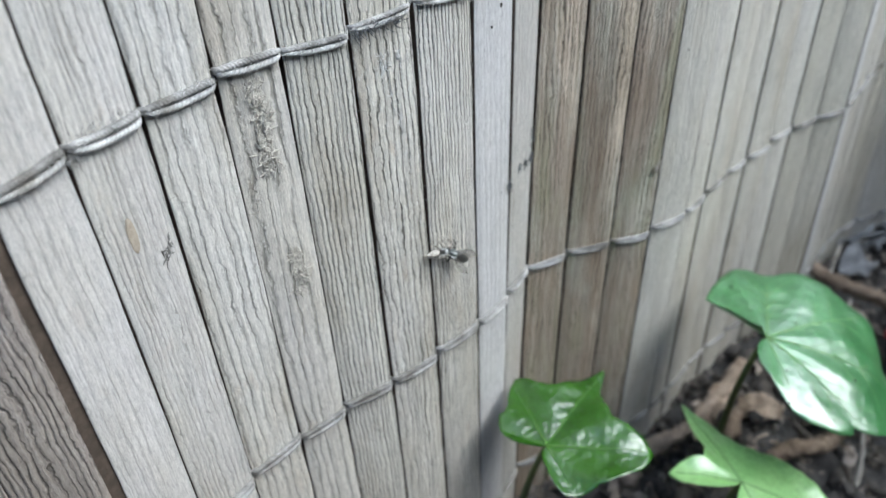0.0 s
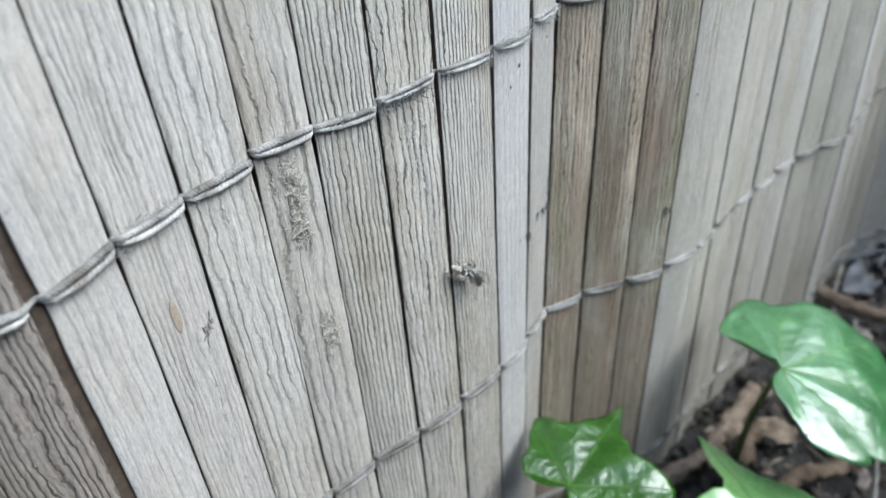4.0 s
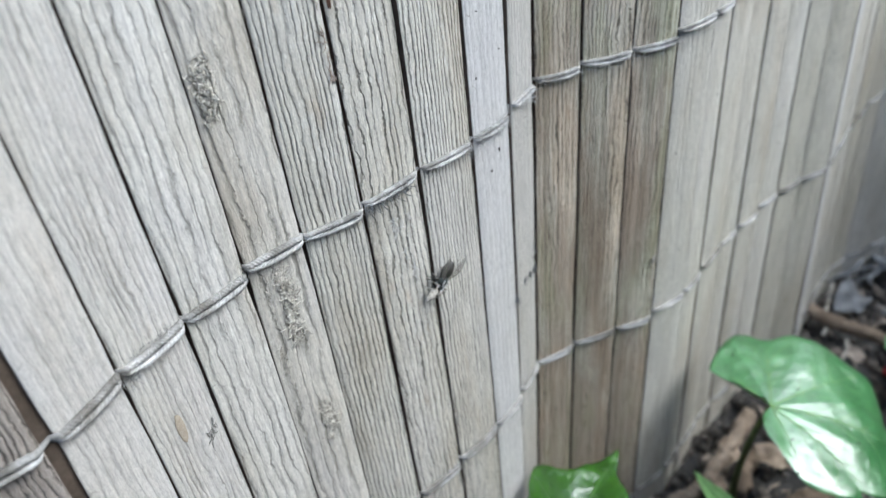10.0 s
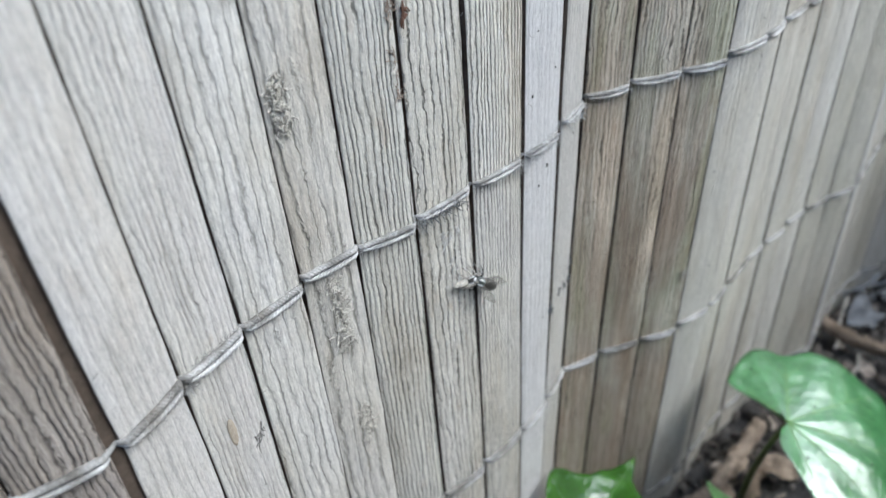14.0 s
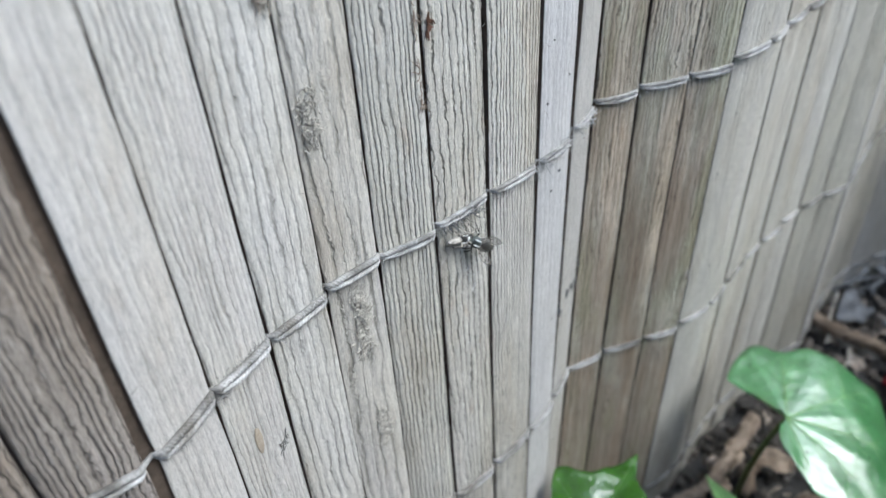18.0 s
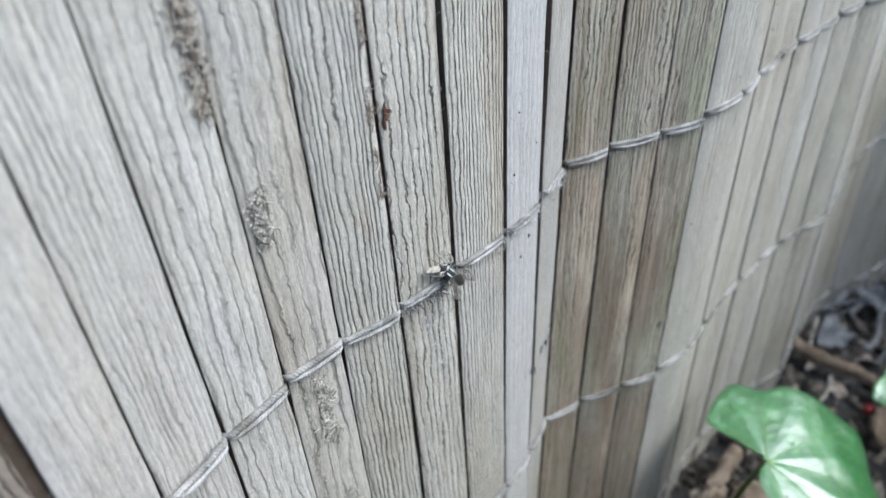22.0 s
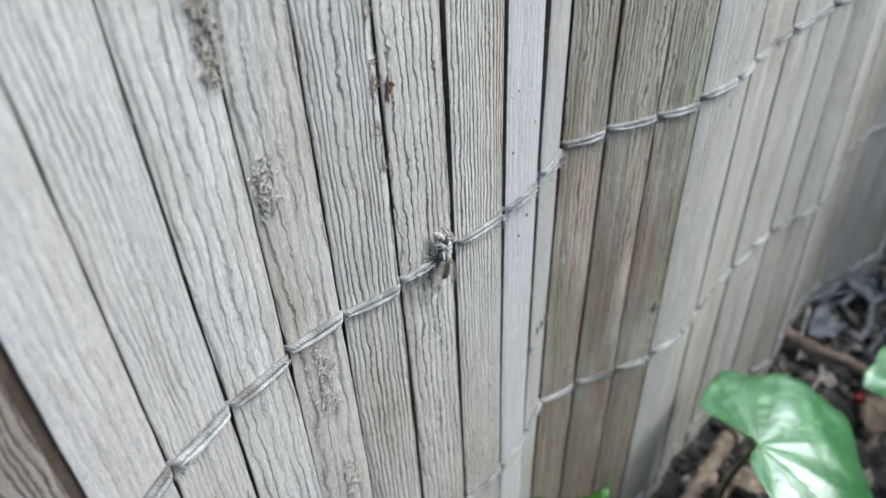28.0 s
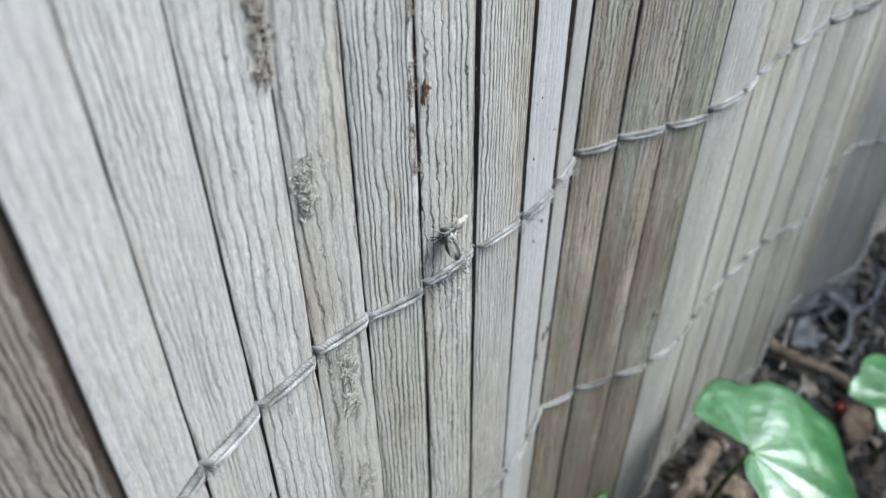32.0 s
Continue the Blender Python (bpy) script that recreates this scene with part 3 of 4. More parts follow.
# unseen blocker, added to keep the sun off the far slats' feet
east = part("wall_east", mesh_of("wall_east", [(x, y, z) for x in (0.47, 0.49) for y in (-0.225, 0.15) for z in (-0.05, 0.30)],
            [(0, 1, 3, 2), (4, 6, 7, 5), (0, 4, 5, 1), (2, 3, 7, 6), (1, 5, 7, 3), (0, 2, 6, 4)], M_BLOCKER, False))
tagged(east, "unseen dark blocker added past the far slats to shade them", "wall", kind="structure")


# ---- ground ----
def height_at(x, y):
    p = Vector((x, y, 0))
    near = math.exp(-((x - 0.25) ** 2 + (y - 0.1) ** 2) / 0.5)
    return near * (0.006 * noise.noise(p * 22) + 0.004 * noise.noise(p * 70) + 0.0016 * noise.noise(p * 210)) - 0.004


def ground():
    xs = np.unique(np.concatenate([[-400, -80, -20, -5, -2], np.arange(-1, -0.1, 0.1), np.arange(-0.1, 0.06, 0.02), np.arange(0.06, 0.62, 0.0045), np.arange(0.65, 1.6, 0.06), [2, 5, 20, 80, 400]]).round(4))
    ys = np.unique(np.concatenate([[-400, -80, -20, -5, -2], np.arange(-1, -0.1, 0.1), np.arange(-0.1, 0.02, 0.02), np.arange(0.02, 0.24, 0.0045), np.arange(0.25, 1, 0.08), [2, 5, 20, 80, 400]]).round(4))
    verts = [(x, y, height_at(x, y)) for y in ys for x in xs]
    nx = len(xs)
    faces = [(j * nx + i, j * nx + i + 1, (j + 1) * nx + i + 1, (j + 1) * nx + i) for j in range(len(ys) - 1) for i in range(nx - 1)]
    ob = part("ground", mesh_of("ground", verts, faces, M_SOIL))
    tagged(ob, "dark crumbly garden soil below the fence", "soil", kind="structure")


ground()


def front_y(x):
    """The fence's front at the ground, in metres."""
    for (x0, y0), (x1, y1) in zip(JOINTS, JOINTS[1:]):
        if x0 <= x * 1000 <= x1:
            return (y0 + (y1 - y0) * (x * 1000 - x0) / (x1 - x0) - 4) * MM
    return 0.19


def crumb(rnd, size, at):
    phi = (1 + 5**0.5) / 2
    base = [(-1, phi, 0), (1, phi, 0), (-1, -phi, 0), (1, -phi, 0), (0, -1, phi), (0, 1, phi), (0, -1, -phi), (0, 1, -phi), (phi, 0, -1), (phi, 0, 1), (-phi, 0, -1), (-phi, 0, 1)]
    faces = [(0, 11, 5), (0, 5, 1), (0, 1, 7), (0, 7, 10), (0, 10, 11), (1, 5, 9), (5, 11, 4), (11, 10, 2), (10, 7, 6), (7, 1, 8), (3, 9, 4), (3, 4, 2), (3, 2, 6), (3, 6, 8), (3, 8, 9), (4, 9, 5), (2, 4, 11), (6, 2, 10), (8, 6, 7), (9, 8, 1)]
    turn = Euler((rnd.uniform(0, 6), rnd.uniform(0, 6), rnd.uniform(0, 6))).to_matrix()
    sq = Vector((rnd.uniform(0.7, 1.5), rnd.uniform(0.6, 1.1), rnd.uniform(0.35, 0.8)))
    return [turn @ (Vector(v) * sq * rnd.uniform(0.75, 1.15)) * size / 1.9 + Vector(at) for v in base], faces


def crumbs():
    rnd = random.Random(5)
    pieces = []
    for _ in range(2600):
        x = 0.08 + 0.5 * rnd.random() ** 1.2
        y = front_y(x) - 0.15 * rnd.random() ** 1.3 + 0.004
        s = 0.0012 + 0.0042 * rnd.random() ** 3
        pieces.append(crumb(rnd, s, (x, y, height_at(x, y) + 0.3 * s)))
    ob = part("soil_crumbs", mesh_of("soil_crumbs", *joined(pieces), M_CRUMB, False))
    tagged(ob, "dark crumbs of soil, grit and bark on the ground", "soil", kind="stuff")


crumbs()


def stick(name, label, a, b, r, mat, seed, bend=0.004, knots=0.18, z=None):
    rnd = random.Random(seed)
    a, b = Vector(a), Vector(b)
    n = 60
    path, rad = [], []
    for k in range(n + 1):
        s = k / n
        p = a.lerp(b, s)
        p += Vector((noise.noise(Vector((seed, s * 3, 0))), noise.noise(Vector((seed, s * 3, 5))), 0.4 * noise.noise(Vector((seed, s * 3, 9))))) * bend
        path.append(p)
        rad.append(r * (1 + knots * noise.noise(Vector((seed * 2.0, s * 7, 3)))) * (1 - 0.2 * s) * (0.55 if k in (0, n) else 1))
    v, f = tube(path, rad, 14)
    v = [p + Vector((noise.noise(p * 330), noise.noise(p * 330 + Vector((9, 0, 0))), noise.noise(p * 330 + Vector((0, 9, 0))))) * 0.42 * r + Vector((0, 0, 0.16 * r * noise.noise(p * 1400))) for p in v]
    ob = part(name, mesh_of(name, v, f, mat))
    return tagged(ob, label, "stick", "sticks and straws on the soil")


stick("stick", "pale brown woody root along the foot of the fence", (0.140, 0.128, 0.006), (0.226, 0.149, 0.010), 0.0037, M_ROOT, 3.3, 0.008, 0.35)
stick("stick", "dark brown stick lying on the soil", (0.305, 0.181, 0.010), (0.322, 0.100, 0.007), 0.0036, M_STICK, 8.1, 0.005)
stick("stick", "grey-brown broken stick lying on the soil", (0.186, 0.106, 0.006), (0.236, 0.097, 0.008), 0.0036, M_STICK, 5.7, 0.004)
stick("stick", "short dark stick beside the root", (0.192, 0.121, 0.006), (0.214, 0.134, 0.006), 0.0030, M_STICK, 6.7, 0.003)
stick("straw", "pale dry straw standing out of the soil", (0.222, 0.082, 0.0), (0.238, 0.094, 0.030), 0.0011, M_STRAW, 2.2, 0.003)
stick("straw", "pale dry straw leaning on the fence foot", (0.300, 0.160, 0.004), (0.330, 0.178, 0.012), 0.0009, M_STRAW, 9.2, 0.003)
stick("straw", "grey dry stalk on the ground", (0.335, 0.150, 0.006), (0.420, 0.172, 0.012), 0.0016, M_WEB, 1.2, 0.012)
stick("straw", "grey dry stalk on the ground", (0.345, 0.180, 0.006), (0.400, 0.186, 0.014), 0.0013, M_WEB, 4.2, 0.010)
stick("straw", "thin grey stalk on the ground", (0.25, 0.120, 0.004), (0.300, 0.150, 0.010), 0.0010, M_STRAW, 4.9, 0.010)


def curled(name, label, at, size, turn, mat, seed, flat=0.35, category="dead leaf"):
    """A crumpled dry leaf or flake, with thickness."""
    n, verts, faces = 14, [], []
    for side in (0, 1):
        for i in range(n + 1):
            for j in range(n + 1):
                u, v = 2 * i / n - 1, 2 * j / n - 1
                k = 1 - 0.25 * abs(noise.noise(Vector((seed, u * 1.5, v * 1.5))))
                rr = math.sqrt(1 - 0.45 * v * v) * k
                x, y = u * rr, v * 0.62 * math.sqrt(max(0.02, 1 - 0.5 * u * u)) * k
                z = flat * (0.55 * y * y - 0.2 * x * x + 0.5 * noise.noise(Vector((x * 1.6 + seed, y * 1.6, 0))) + 0.15 * noise.noise(Vector((x * 5, y * 5, seed))))
                verts.append(Vector((x, y, z - side * 0.05)) * size)
    m = (n + 1) ** 2
    for i in range(n):
        for j in range(n):
            a, b, c, d = i * (n + 1) + j, (i + 1) * (n + 1) + j, (i + 1) * (n + 1) + j + 1, i * (n + 1) + j + 1
            faces += [(a, b, c, d), (d + m, c + m, b + m, a + m)]
    rim = [i * (n + 1) for i in range(n + 1)] + [n * (n + 1) + j for j in range(1, n + 1)] + [i * (n + 1) + n for i in range(n - 1, -1, -1)] + [j for j in range(n - 1, 0, -1)]
    for k in range(len(rim)):
        a, b = rim[k], rim[(k + 1) % len(rim)]
        faces.append((b, a, a + m, b + m))
    ob = part(name, mesh_of(name, verts, faces, mat), None, "", pose(*at, *turn))
    return tagged(ob, label, category, "dead leaves on the soil")


curled("dry_leaf", "crumpled pale brown dry leaf on the soil", (0.203, 0.138, 0.010), 0.0075, (20, -15, 40), M_DRY, 1.0, 0.8)
curled("dry_leaf", "crumpled tan dry leaf on the soil", (0.216, 0.126, 0.008), 0.0095, (-10, 20, 110), M_DRY, 2.4, 0.8)
curled("dry_leaf", "curled tan dry leaf beside the root", (0.186, 0.129, 0.008), 0.0065, (30, 10, 10), M_DRY, 3.9, 0.9)
curled("dry_leaf", "brown dry leaf scrap on dark soil", (0.262, 0.128, 0.006), 0.008, (0, 12, 70), M_STICK, 4.4, 0.8)
curled("dry_leaf", "greyish tuft of dry leaf by the fence foot", (0.330, 0.166, 0.009), 0.014, (12, 0, 20), M_FLUFF, 5.1, 0.9)
curled("dry_leaf", "grey dry leaf on the soil", (0.372, 0.172, 0.008), 0.013, (-10, 10, 60), M_FLUFF, 6.3, 0.9)
curled("dry_leaf", "dark brown dead leaf on the soil", (0.238, 0.108, 0.006), 0.011, (6, -8, 150), M_STICK, 7.7, 0.8)
curled("dry_leaf", "dark brown dead leaf on the soil", (0.300, 0.115, 0.006), 0.012, (-6, 8, 200), M_STICK, 8.8, 0.8)


def litter():
    """Loose flakes of bark and leaf, too many and too small to count."""
    rnd = random.Random(21)
    pieces = []
    for _ in range(720):
        x = 0.10 + 0.42 * rnd.random() ** 1.1
        y = front_y(x) - 0.003 - 0.13 * rnd.random() ** 1.2
        size = 0.0016 + 0.0062 * rnd.random() ** 1.6
        turn = Euler((rnd.uniform(-0.7, 0.7), rnd.uniform(-0.7, 0.7), rnd.uniform(0, 6.28))).to_matrix()
        base = Vector((x, y, height_at(x, y) + 0.35 * size))
        n, lo = 7, rnd.uniform(0.25, 0.8)
        verts = []
        for face in (0, 1):
            for k in range(n):
                w = 2 * math.pi * k / n
                q = rnd.uniform(0.7, 1.1) if face == 0 else 0.97
                flat = Vector((math.cos(w), lo * math.sin(w), 0.35 * math.sin(w * 2 + x * 900))) * size * q
                verts.append(base + turn @ (flat - Vector((0, 0, face * 0.14 * size))))
            verts.append(base + turn @ Vector((0, 0, (0.18 - face * 0.14) * size)))
        faces = []
        for k in range(n):
            k2 = (k + 1) % n
            faces += [(k, k2, n), (k2 + n + 1, k + n + 1, 2 * n + 1), (k2, k, k + n + 1, k2 + n + 1)]
        pieces.append((verts, faces))
    for _ in range(70):
        x = 0.12 + 0.42 * rnd.random()
        y = front_y(x) - 0.002 - 0.12 * rnd.random()
        w, ln = rnd.uniform(0, 6.28), rnd.uniform(0.006, 0.022)
        a = Vector((x, y, height_at(x, y) + 0.003))
        path = [a + Vector((math.cos(w) * q + 0.12 * math.sin(q * 5 + w), math.sin(w) * q + 0.1 * math.sin(q * 7), 0.12 * math.sin(q * 3 + w))) * ln for q in np.linspace(0, 1, 7)]
        pieces.append(tube(path, rnd.uniform(0.0003, 0.0008), 5))
    ob = part("leaf_litter", mesh_of("leaf_litter", *joined(pieces), M_LITTER, False))
    tagged(ob, "brown and grey flakes of bark, twigs and dead leaf", "litter", kind="stuff")


litter()
STALKS = random.Random(55)
for k in range(9):
    sx, sy, sw = STALKS.uniform(0.325, 0.43), STALKS.uniform(0.125, 0.185), STALKS.uniform(-0.5, 0.9)
    stick("straw", "pale grey dry stalk on the ground", (sx, sy, 0.007), (sx + 0.035 * math.cos(sw), sy + 0.035 * math.sin(sw), 0.011), STALKS.uniform(0.0005, 0.0009), M_WEB, k + 20.0, 0.010)
berry = part("berry", mesh_of("berry", *blob(0.0032, 0.0028, 0.0026, rough=0.1), M_RED), None, "", pose(0.303, 0.126, 0.004))
tagged(berry, "small red berry lying on the soil", "berry")


# ---- ivy ----
LEAF_SKIN = {}


def big_leaf_skin(leaf, deg, reach):
    """A point on a leaf's upper face, in its own space; reach in millimetres from where the stalk joins."""
    edge, skin = LEAF_SKIN[leaf.name]
    return skin(deg, reach * MM / edge(deg)) + Vector((0, 0, 0.00005))


def ivy_leaf(label, base, turn, outline, cup, mat, foot, seed, veins, curl=0.0):
    """An ivy leaf on its stalk. outline: (degrees, millimetres) round the point where the stalk joins; veins: (degrees, share of the reach)."""
    empty = tagged(new("ivy_leaf"), label, "leaf", "ivy leaves")
    empty.matrix_basis = Matrix.Translation(base) @ turn
    angs = [a for a, _ in outline]

    def reach(deg):
        for (a0, r0), (a1, r1) in zip(outline, outline[1:]):
            if a0 <= deg <= a1:
                k = (deg - a0) / (a1 - a0)
                return (r0 + (r1 - r0) * k) * MM
        return outline[-1][1] * MM

    def skin(deg, s):
        r = reach(deg)
        w = 0.02 * r * noise.noise(Vector((deg * 0.12, seed, 1)))
        x, y = (r + w) * s * math.cos(radians(deg)), (r + w) * s * math.sin(radians(deg))
        z = -cup * 5.0 * (x * x + y * y) + (0.003 if curl else 0.0045) * noise.noise(Vector((x * 34, y * 34, seed))) * s
        fold = min(abs(deg - v) for v, _ in veins)
        z += (0.0014 * s if curl else 0.0018 * s * s) * smooth01(0, 24, fold) + (0.0005 if curl else 0.0009) * noise.noise(Vector((x * 130, y * 130, seed + 3))) * s
        if curl:
            z -= 26 * max(0.0, r * s - 0.027) ** 2 * smooth01(-85, -55, deg) * (1 - smooth01(-30, -8, deg))
        z += curl * smooth01(90, 118, deg) * s - 0.3 * curl * smooth01(60, 95, deg) * s
        return Vector((x, y, z))

    LEAF_SKIN[empty.name] = reach, skin
    spokes, rings = 180, 18
    verts, faces = [], []
    lo, hi = angs[0], angs[-1]
    for side in (0, 1):
        for i in range(spokes + 1):
            deg = lo + (hi - lo) * i / spokes
            for j in range(rings + 1):
                p = skin(deg, j / rings)
                verts.append(p - Vector((0, 0, 0.0004 * side * (1 - 0.6 * j / rings))))
    m = (spokes + 1) * (rings + 1)
    idx = lambda i, j: i * (rings + 1) + j  # noqa: E731
    for i in range(spokes):
        for j in range(rings):
            a, b, c, d = idx(i, j), idx(i, j + 1), idx(i + 1, j + 1), idx(i + 1, j)
            faces += [(a, b, c, d), (d + m, c + m, b + m, a + m)]
        a, b = idx(i, rings), idx(i + 1, rings)
        faces.append((b, a, a + m, b + m))
    part("blade", mesh_of("blade", verts, faces, mat), empty)
    for deg, share in veins:
        pts = [skin(deg, s) + Vector((0, 0, 0.00012)) for s in np.linspace(0.0, share, 16)]
        part("vein", mesh_of("vein", *tube(pts, [0.00026 * (1 - 0.8 * k / 15) + 0.00006 for k in range(16)], 6), M_VEIN_DEEP if mat is M_LEAF else M_VEIN), empty, "pale raised leaf vein")
        for side in (1, -1):
            for s0 in (0.22, 0.42, 0.62):
                far = min(0.93, s0 + 0.26)
                ends = [(deg + side * 17 * k / 9, s0 + (far - s0) * k / 9) for k in range(10)]
                if curl and lo < ends[-1][0] < hi and share > 0.8:
                    pts = [skin(*e) + Vector((0, 0, 0.00003)) for e in ends]
                    part("vein", mesh_of("vein", *tube(pts, [0.00012 * (1 - 0.8 * k / 9) + 0.00003 for k in range(10)], 5), M_VEIN), empty, "thin pale side vein")
    inv = empty.matrix_basis.inverted()
    end = inv @ Vector(foot)
    start = Vector((0.0, 0, -0.0004))
    mid = start.lerp(end, 0.5) + Vector((-0.004, 0.003, 0.004))
    path = [start.lerp(mid, s).lerp(mid.lerp(end, s), s) for s in np.linspace(0, 1, 16)]
    part("stalk", mesh_of("stalk", *tube(path, [0.0010 + 0.0005 * k / 15 for k in range(16)], 8), M_PETIOLE), empty, "green-brown leaf stalk")
    return empty


big = ivy_leaf("large glossy pale green ivy leaf above the soil", (0.1805, 0.1108, 0.0822), pose(0, 0, 0, 7, 0, 0).to_3x3().to_4x4(),
               [(-168, 6), (-160, 9), (-146, 14.3), (-135, 17.6), (-125, 22.8), (-119, 28), (-112, 31.4), (-104, 34.8), (-98, 38.5), (-92, 39.5), (-88, 37), (-85, 40.5), (-80, 44), (-74, 46), (-62, 48), (-50, 49),
                (-42, 50), (-33, 50.5), (-22, 50), (-12, 48), (-2, 44.5), (7, 42.5), (15, 41.5), (22, 40), (28, 39.5), (35, 36), (41, 34), (46, 34.5), (53, 36.5), (59, 36.5), (65, 34.5), (72, 32), (80, 29.5), (90, 27), (100, 24), (107, 21.5), (112, 19),
                (118, 13), (126, 9.3), (140, 6.5), (160, 4)],
               0.75, M_LEAF_PALE, (0.190, 0.124, 0.0), 2.0, [(42, 0.85), (-9, 0.93), (-47, 0.92), (-84, 0.88), (-116, 0.75), (88, 0.7)], 0.007)
for deg, reach in ((-2, 14.1), (-120, 25.5), (-111, 14.2), (70, 26.0), (-60, 30.0)):
    spot = big_leaf_skin(big, deg, reach)
    part("spot", mesh_of("spot", *blob(0.00055, 0.0004, 0.00012, (0, 0, 0), 6, 9, 0, 0.3, deg), M_SPECK), big, "small dark speck of dirt", Matrix.Translation(spot))
ivy_leaf("shiny deep green lobed ivy leaf beside the fence", (0.094, 0.118, 0.0755), pose(0, 0, 0, 5, -2, 0).to_3x3().to_4x4(),
         [(-150, 3), (-125, 9), (-108, 17.5), (-92, 19), (-75, 20), (-62, 24), (-52, 28), (-45, 30.7), (-37, 33), (-28, 30), (-18, 27), (-6, 23.2), (1, 24.7), (9, 26), (16, 28.5), (20, 34), (23, 39.3), (27, 34), (34, 28.5),
          (44, 24.5), (53, 22.8), (62, 24), (70, 26.5), (77, 27.3), (84, 24.3), (97, 18.7), (104, 17.6), (111, 18), (122, 16.5), (132, 14.4), (146, 10), (165, 4)],
         0.35, M_LEAF, (0.090, 0.128, 0.0), 5.0, [(23, 0.97), (80, 0.92), (-36, 0.95), (128, 0.8), (-95, 0.8)])
ivy_leaf("young light green ivy leaf above the soil", (0.152, 0.087, 0.050), pose(0, 0, 0, 4, 4, 0).to_3x3().to_4x4(),
         [(-150, 10), (-130, 22), (-110, 30), (-95, 27), (-80, 30), (-60, 34), (-46, 33), (-34, 27), (-10, 22), (20, 17), (45, 16), (60, 21), (70, 30), (77, 37), (84, 27), (95, 16), (112, 14),
          (130, 20), (143, 24), (152, 21), (170, 12), (185, 6)],
         0.5, M_LEAF_NEW, (0.158, 0.092, 0.0), 9.0, [(77, 0.95), (142, 0.9), (-52, 0.9), (-108, 0.85)])
ivy_leaf("small green ivy leaf near the ground", (0.274, 0.092, 0.064), pose(0, 0, 0, 5, -6, 90).to_3x3().to_4x4(),
         [(-150, 8), (-120, 22), (-90, 25), (-60, 23), (-30, 29), (0, 26), (18, 24), (32, 27), (48, 28), (60, 24), (72, 23), (88, 27), (105, 25), (122, 19), (140, 14), (160, 8)],
         0.6, M_LEAF_PALE, (0.290, 0.100, 0.0), 12.0, [(-30, 0.9), (46, 0.9), (92, 0.85), (-90, 0.85)])


# ---- marks on the slats ----
def scab(i, u, z, w, h, seed, label, mat=M_SCAB, proud=0.0006, thick=1.0, curls=1.1, dense=4.4e6, least=26, across=False):
    """A rough torn patch of fibres on a slat; u: metres from its middle."""
    ob, m, sw, crown = SLATS[i]
    rnd = random.Random(seed)
    pieces = []
    zl = (z - m.translation.z) / m.col[2].z
    for _ in range(int(least + dense * w * h)):
        x, zz = rnd.gauss(0, 0.33), rnd.uniform(-0.5, 0.5)
        p = Vector((u + x * w + 0.15 * w * math.sin(zz * 9 + seed), -crown * 0.8 - rnd.random() * proud * 0.5, zl + zz * h))
        path, ang = [], rnd.choice((1.57, -1.57)) + rnd.gauss(0, 0.55) + (1.57 if across else 0.0)
        curl = rnd.gauss(0, curls)
        ln = rnd.uniform(0.0008, 0.0030)
        for k in range(6):
            path.append(p.copy())
            ang += curl * 0.35
            p = p + Vector((math.cos(ang) * 0.7, -math.sin(k / 5 * math.pi) * 0.25 * proud / 0.0006, math.sin(ang))) * ln / 5
        pieces.append(tube(path, [thick * q for q in (0.00006, 0.00012, 0.00015, 0.00013, 0.0001, 0.00005)], 5))
    part("rough_patch", mesh_of("rough_patch", *joined(pieces), mat), ob, label)


scab(7, 0.0000, 0.2000, 0.0026, 0.0200, 1, "torn fibrous patch in the wood", M_SCAB, 0.0008, 1.0, 0.9, 4.8e6, 26, True)
scab(7, 0.0015, 0.1640, 0.0024, 0.0120, 2, "torn fibrous patch in the wood", M_SCAB, 0.0007, 0.9, 0.9, 4.2e6, 26, True)
scab(7, -0.0040, 0.2510, 0.0030, 0.0105, 3, "rough knot of torn fibres", M_SCAB, 0.0010, 1.0, 1.8, 4.0e6)
scab(6, 0.0062, 0.2960, 0.0029, 0.0460, 4, "crusty curled bark remnant in the joint", M_BARK, 0.0010, 1.1, 1.7, 3.2e6)
scab(9, -0.0066, 0.2590, 0.0005, 0.0016, 5, "small rust-brown bud in the joint", M_RUSTBIT, 0.0006, 1.8, 1.0, 4e6, 12)
for k in range(3):
    scab(8, 0.0065 - 0.0001 * k, 0.2470 + 0.0150 * k, 0.0006, 0.0110, 50 + k, "ragged brown bark left along the joint", M_RIND, 0.0003, 0.6, 0.7, 3e6, 10)
for k in range(3):
    scab(5, 0.0036 + 0.0009 * k, 0.1850 + 0.0016 * k, 0.0005, 0.0014, 60 + k, "small grey splinter on the slat", M_CORD_DARK, 0.0003, 0.8, 0.8, 4e6, 6)
scab(11, 0.0070, 0.1545, 0.0007, 0.0014, 7, "dark clump caught in the joint", M_FLUFF, 0.0010, 0.9, 2.5, 9e6, 14)
for k in range(3):
    scab(12, -0.0020 + 0.0036 * k, 0.1568 - 0.0006 * k, 0.0010, 0.0016, 80 + k, "dark web and dirt on the slat", M_FLUFF, 0.0008, 0.8, 2.4, 4e6, 9)
scab(12, 0.0056, 0.1630, 0.0007, 0.0050, 86, "dark thread of dirt in the joint", M_FLUFF, 0.0008, 0.45, 2.0, 4e6, 8)
scab(15, 0.0062, 0.1400, 0.0008, 0.0022, 9, "pale splinter at the slat edge", M_STRAW, 0.0012)
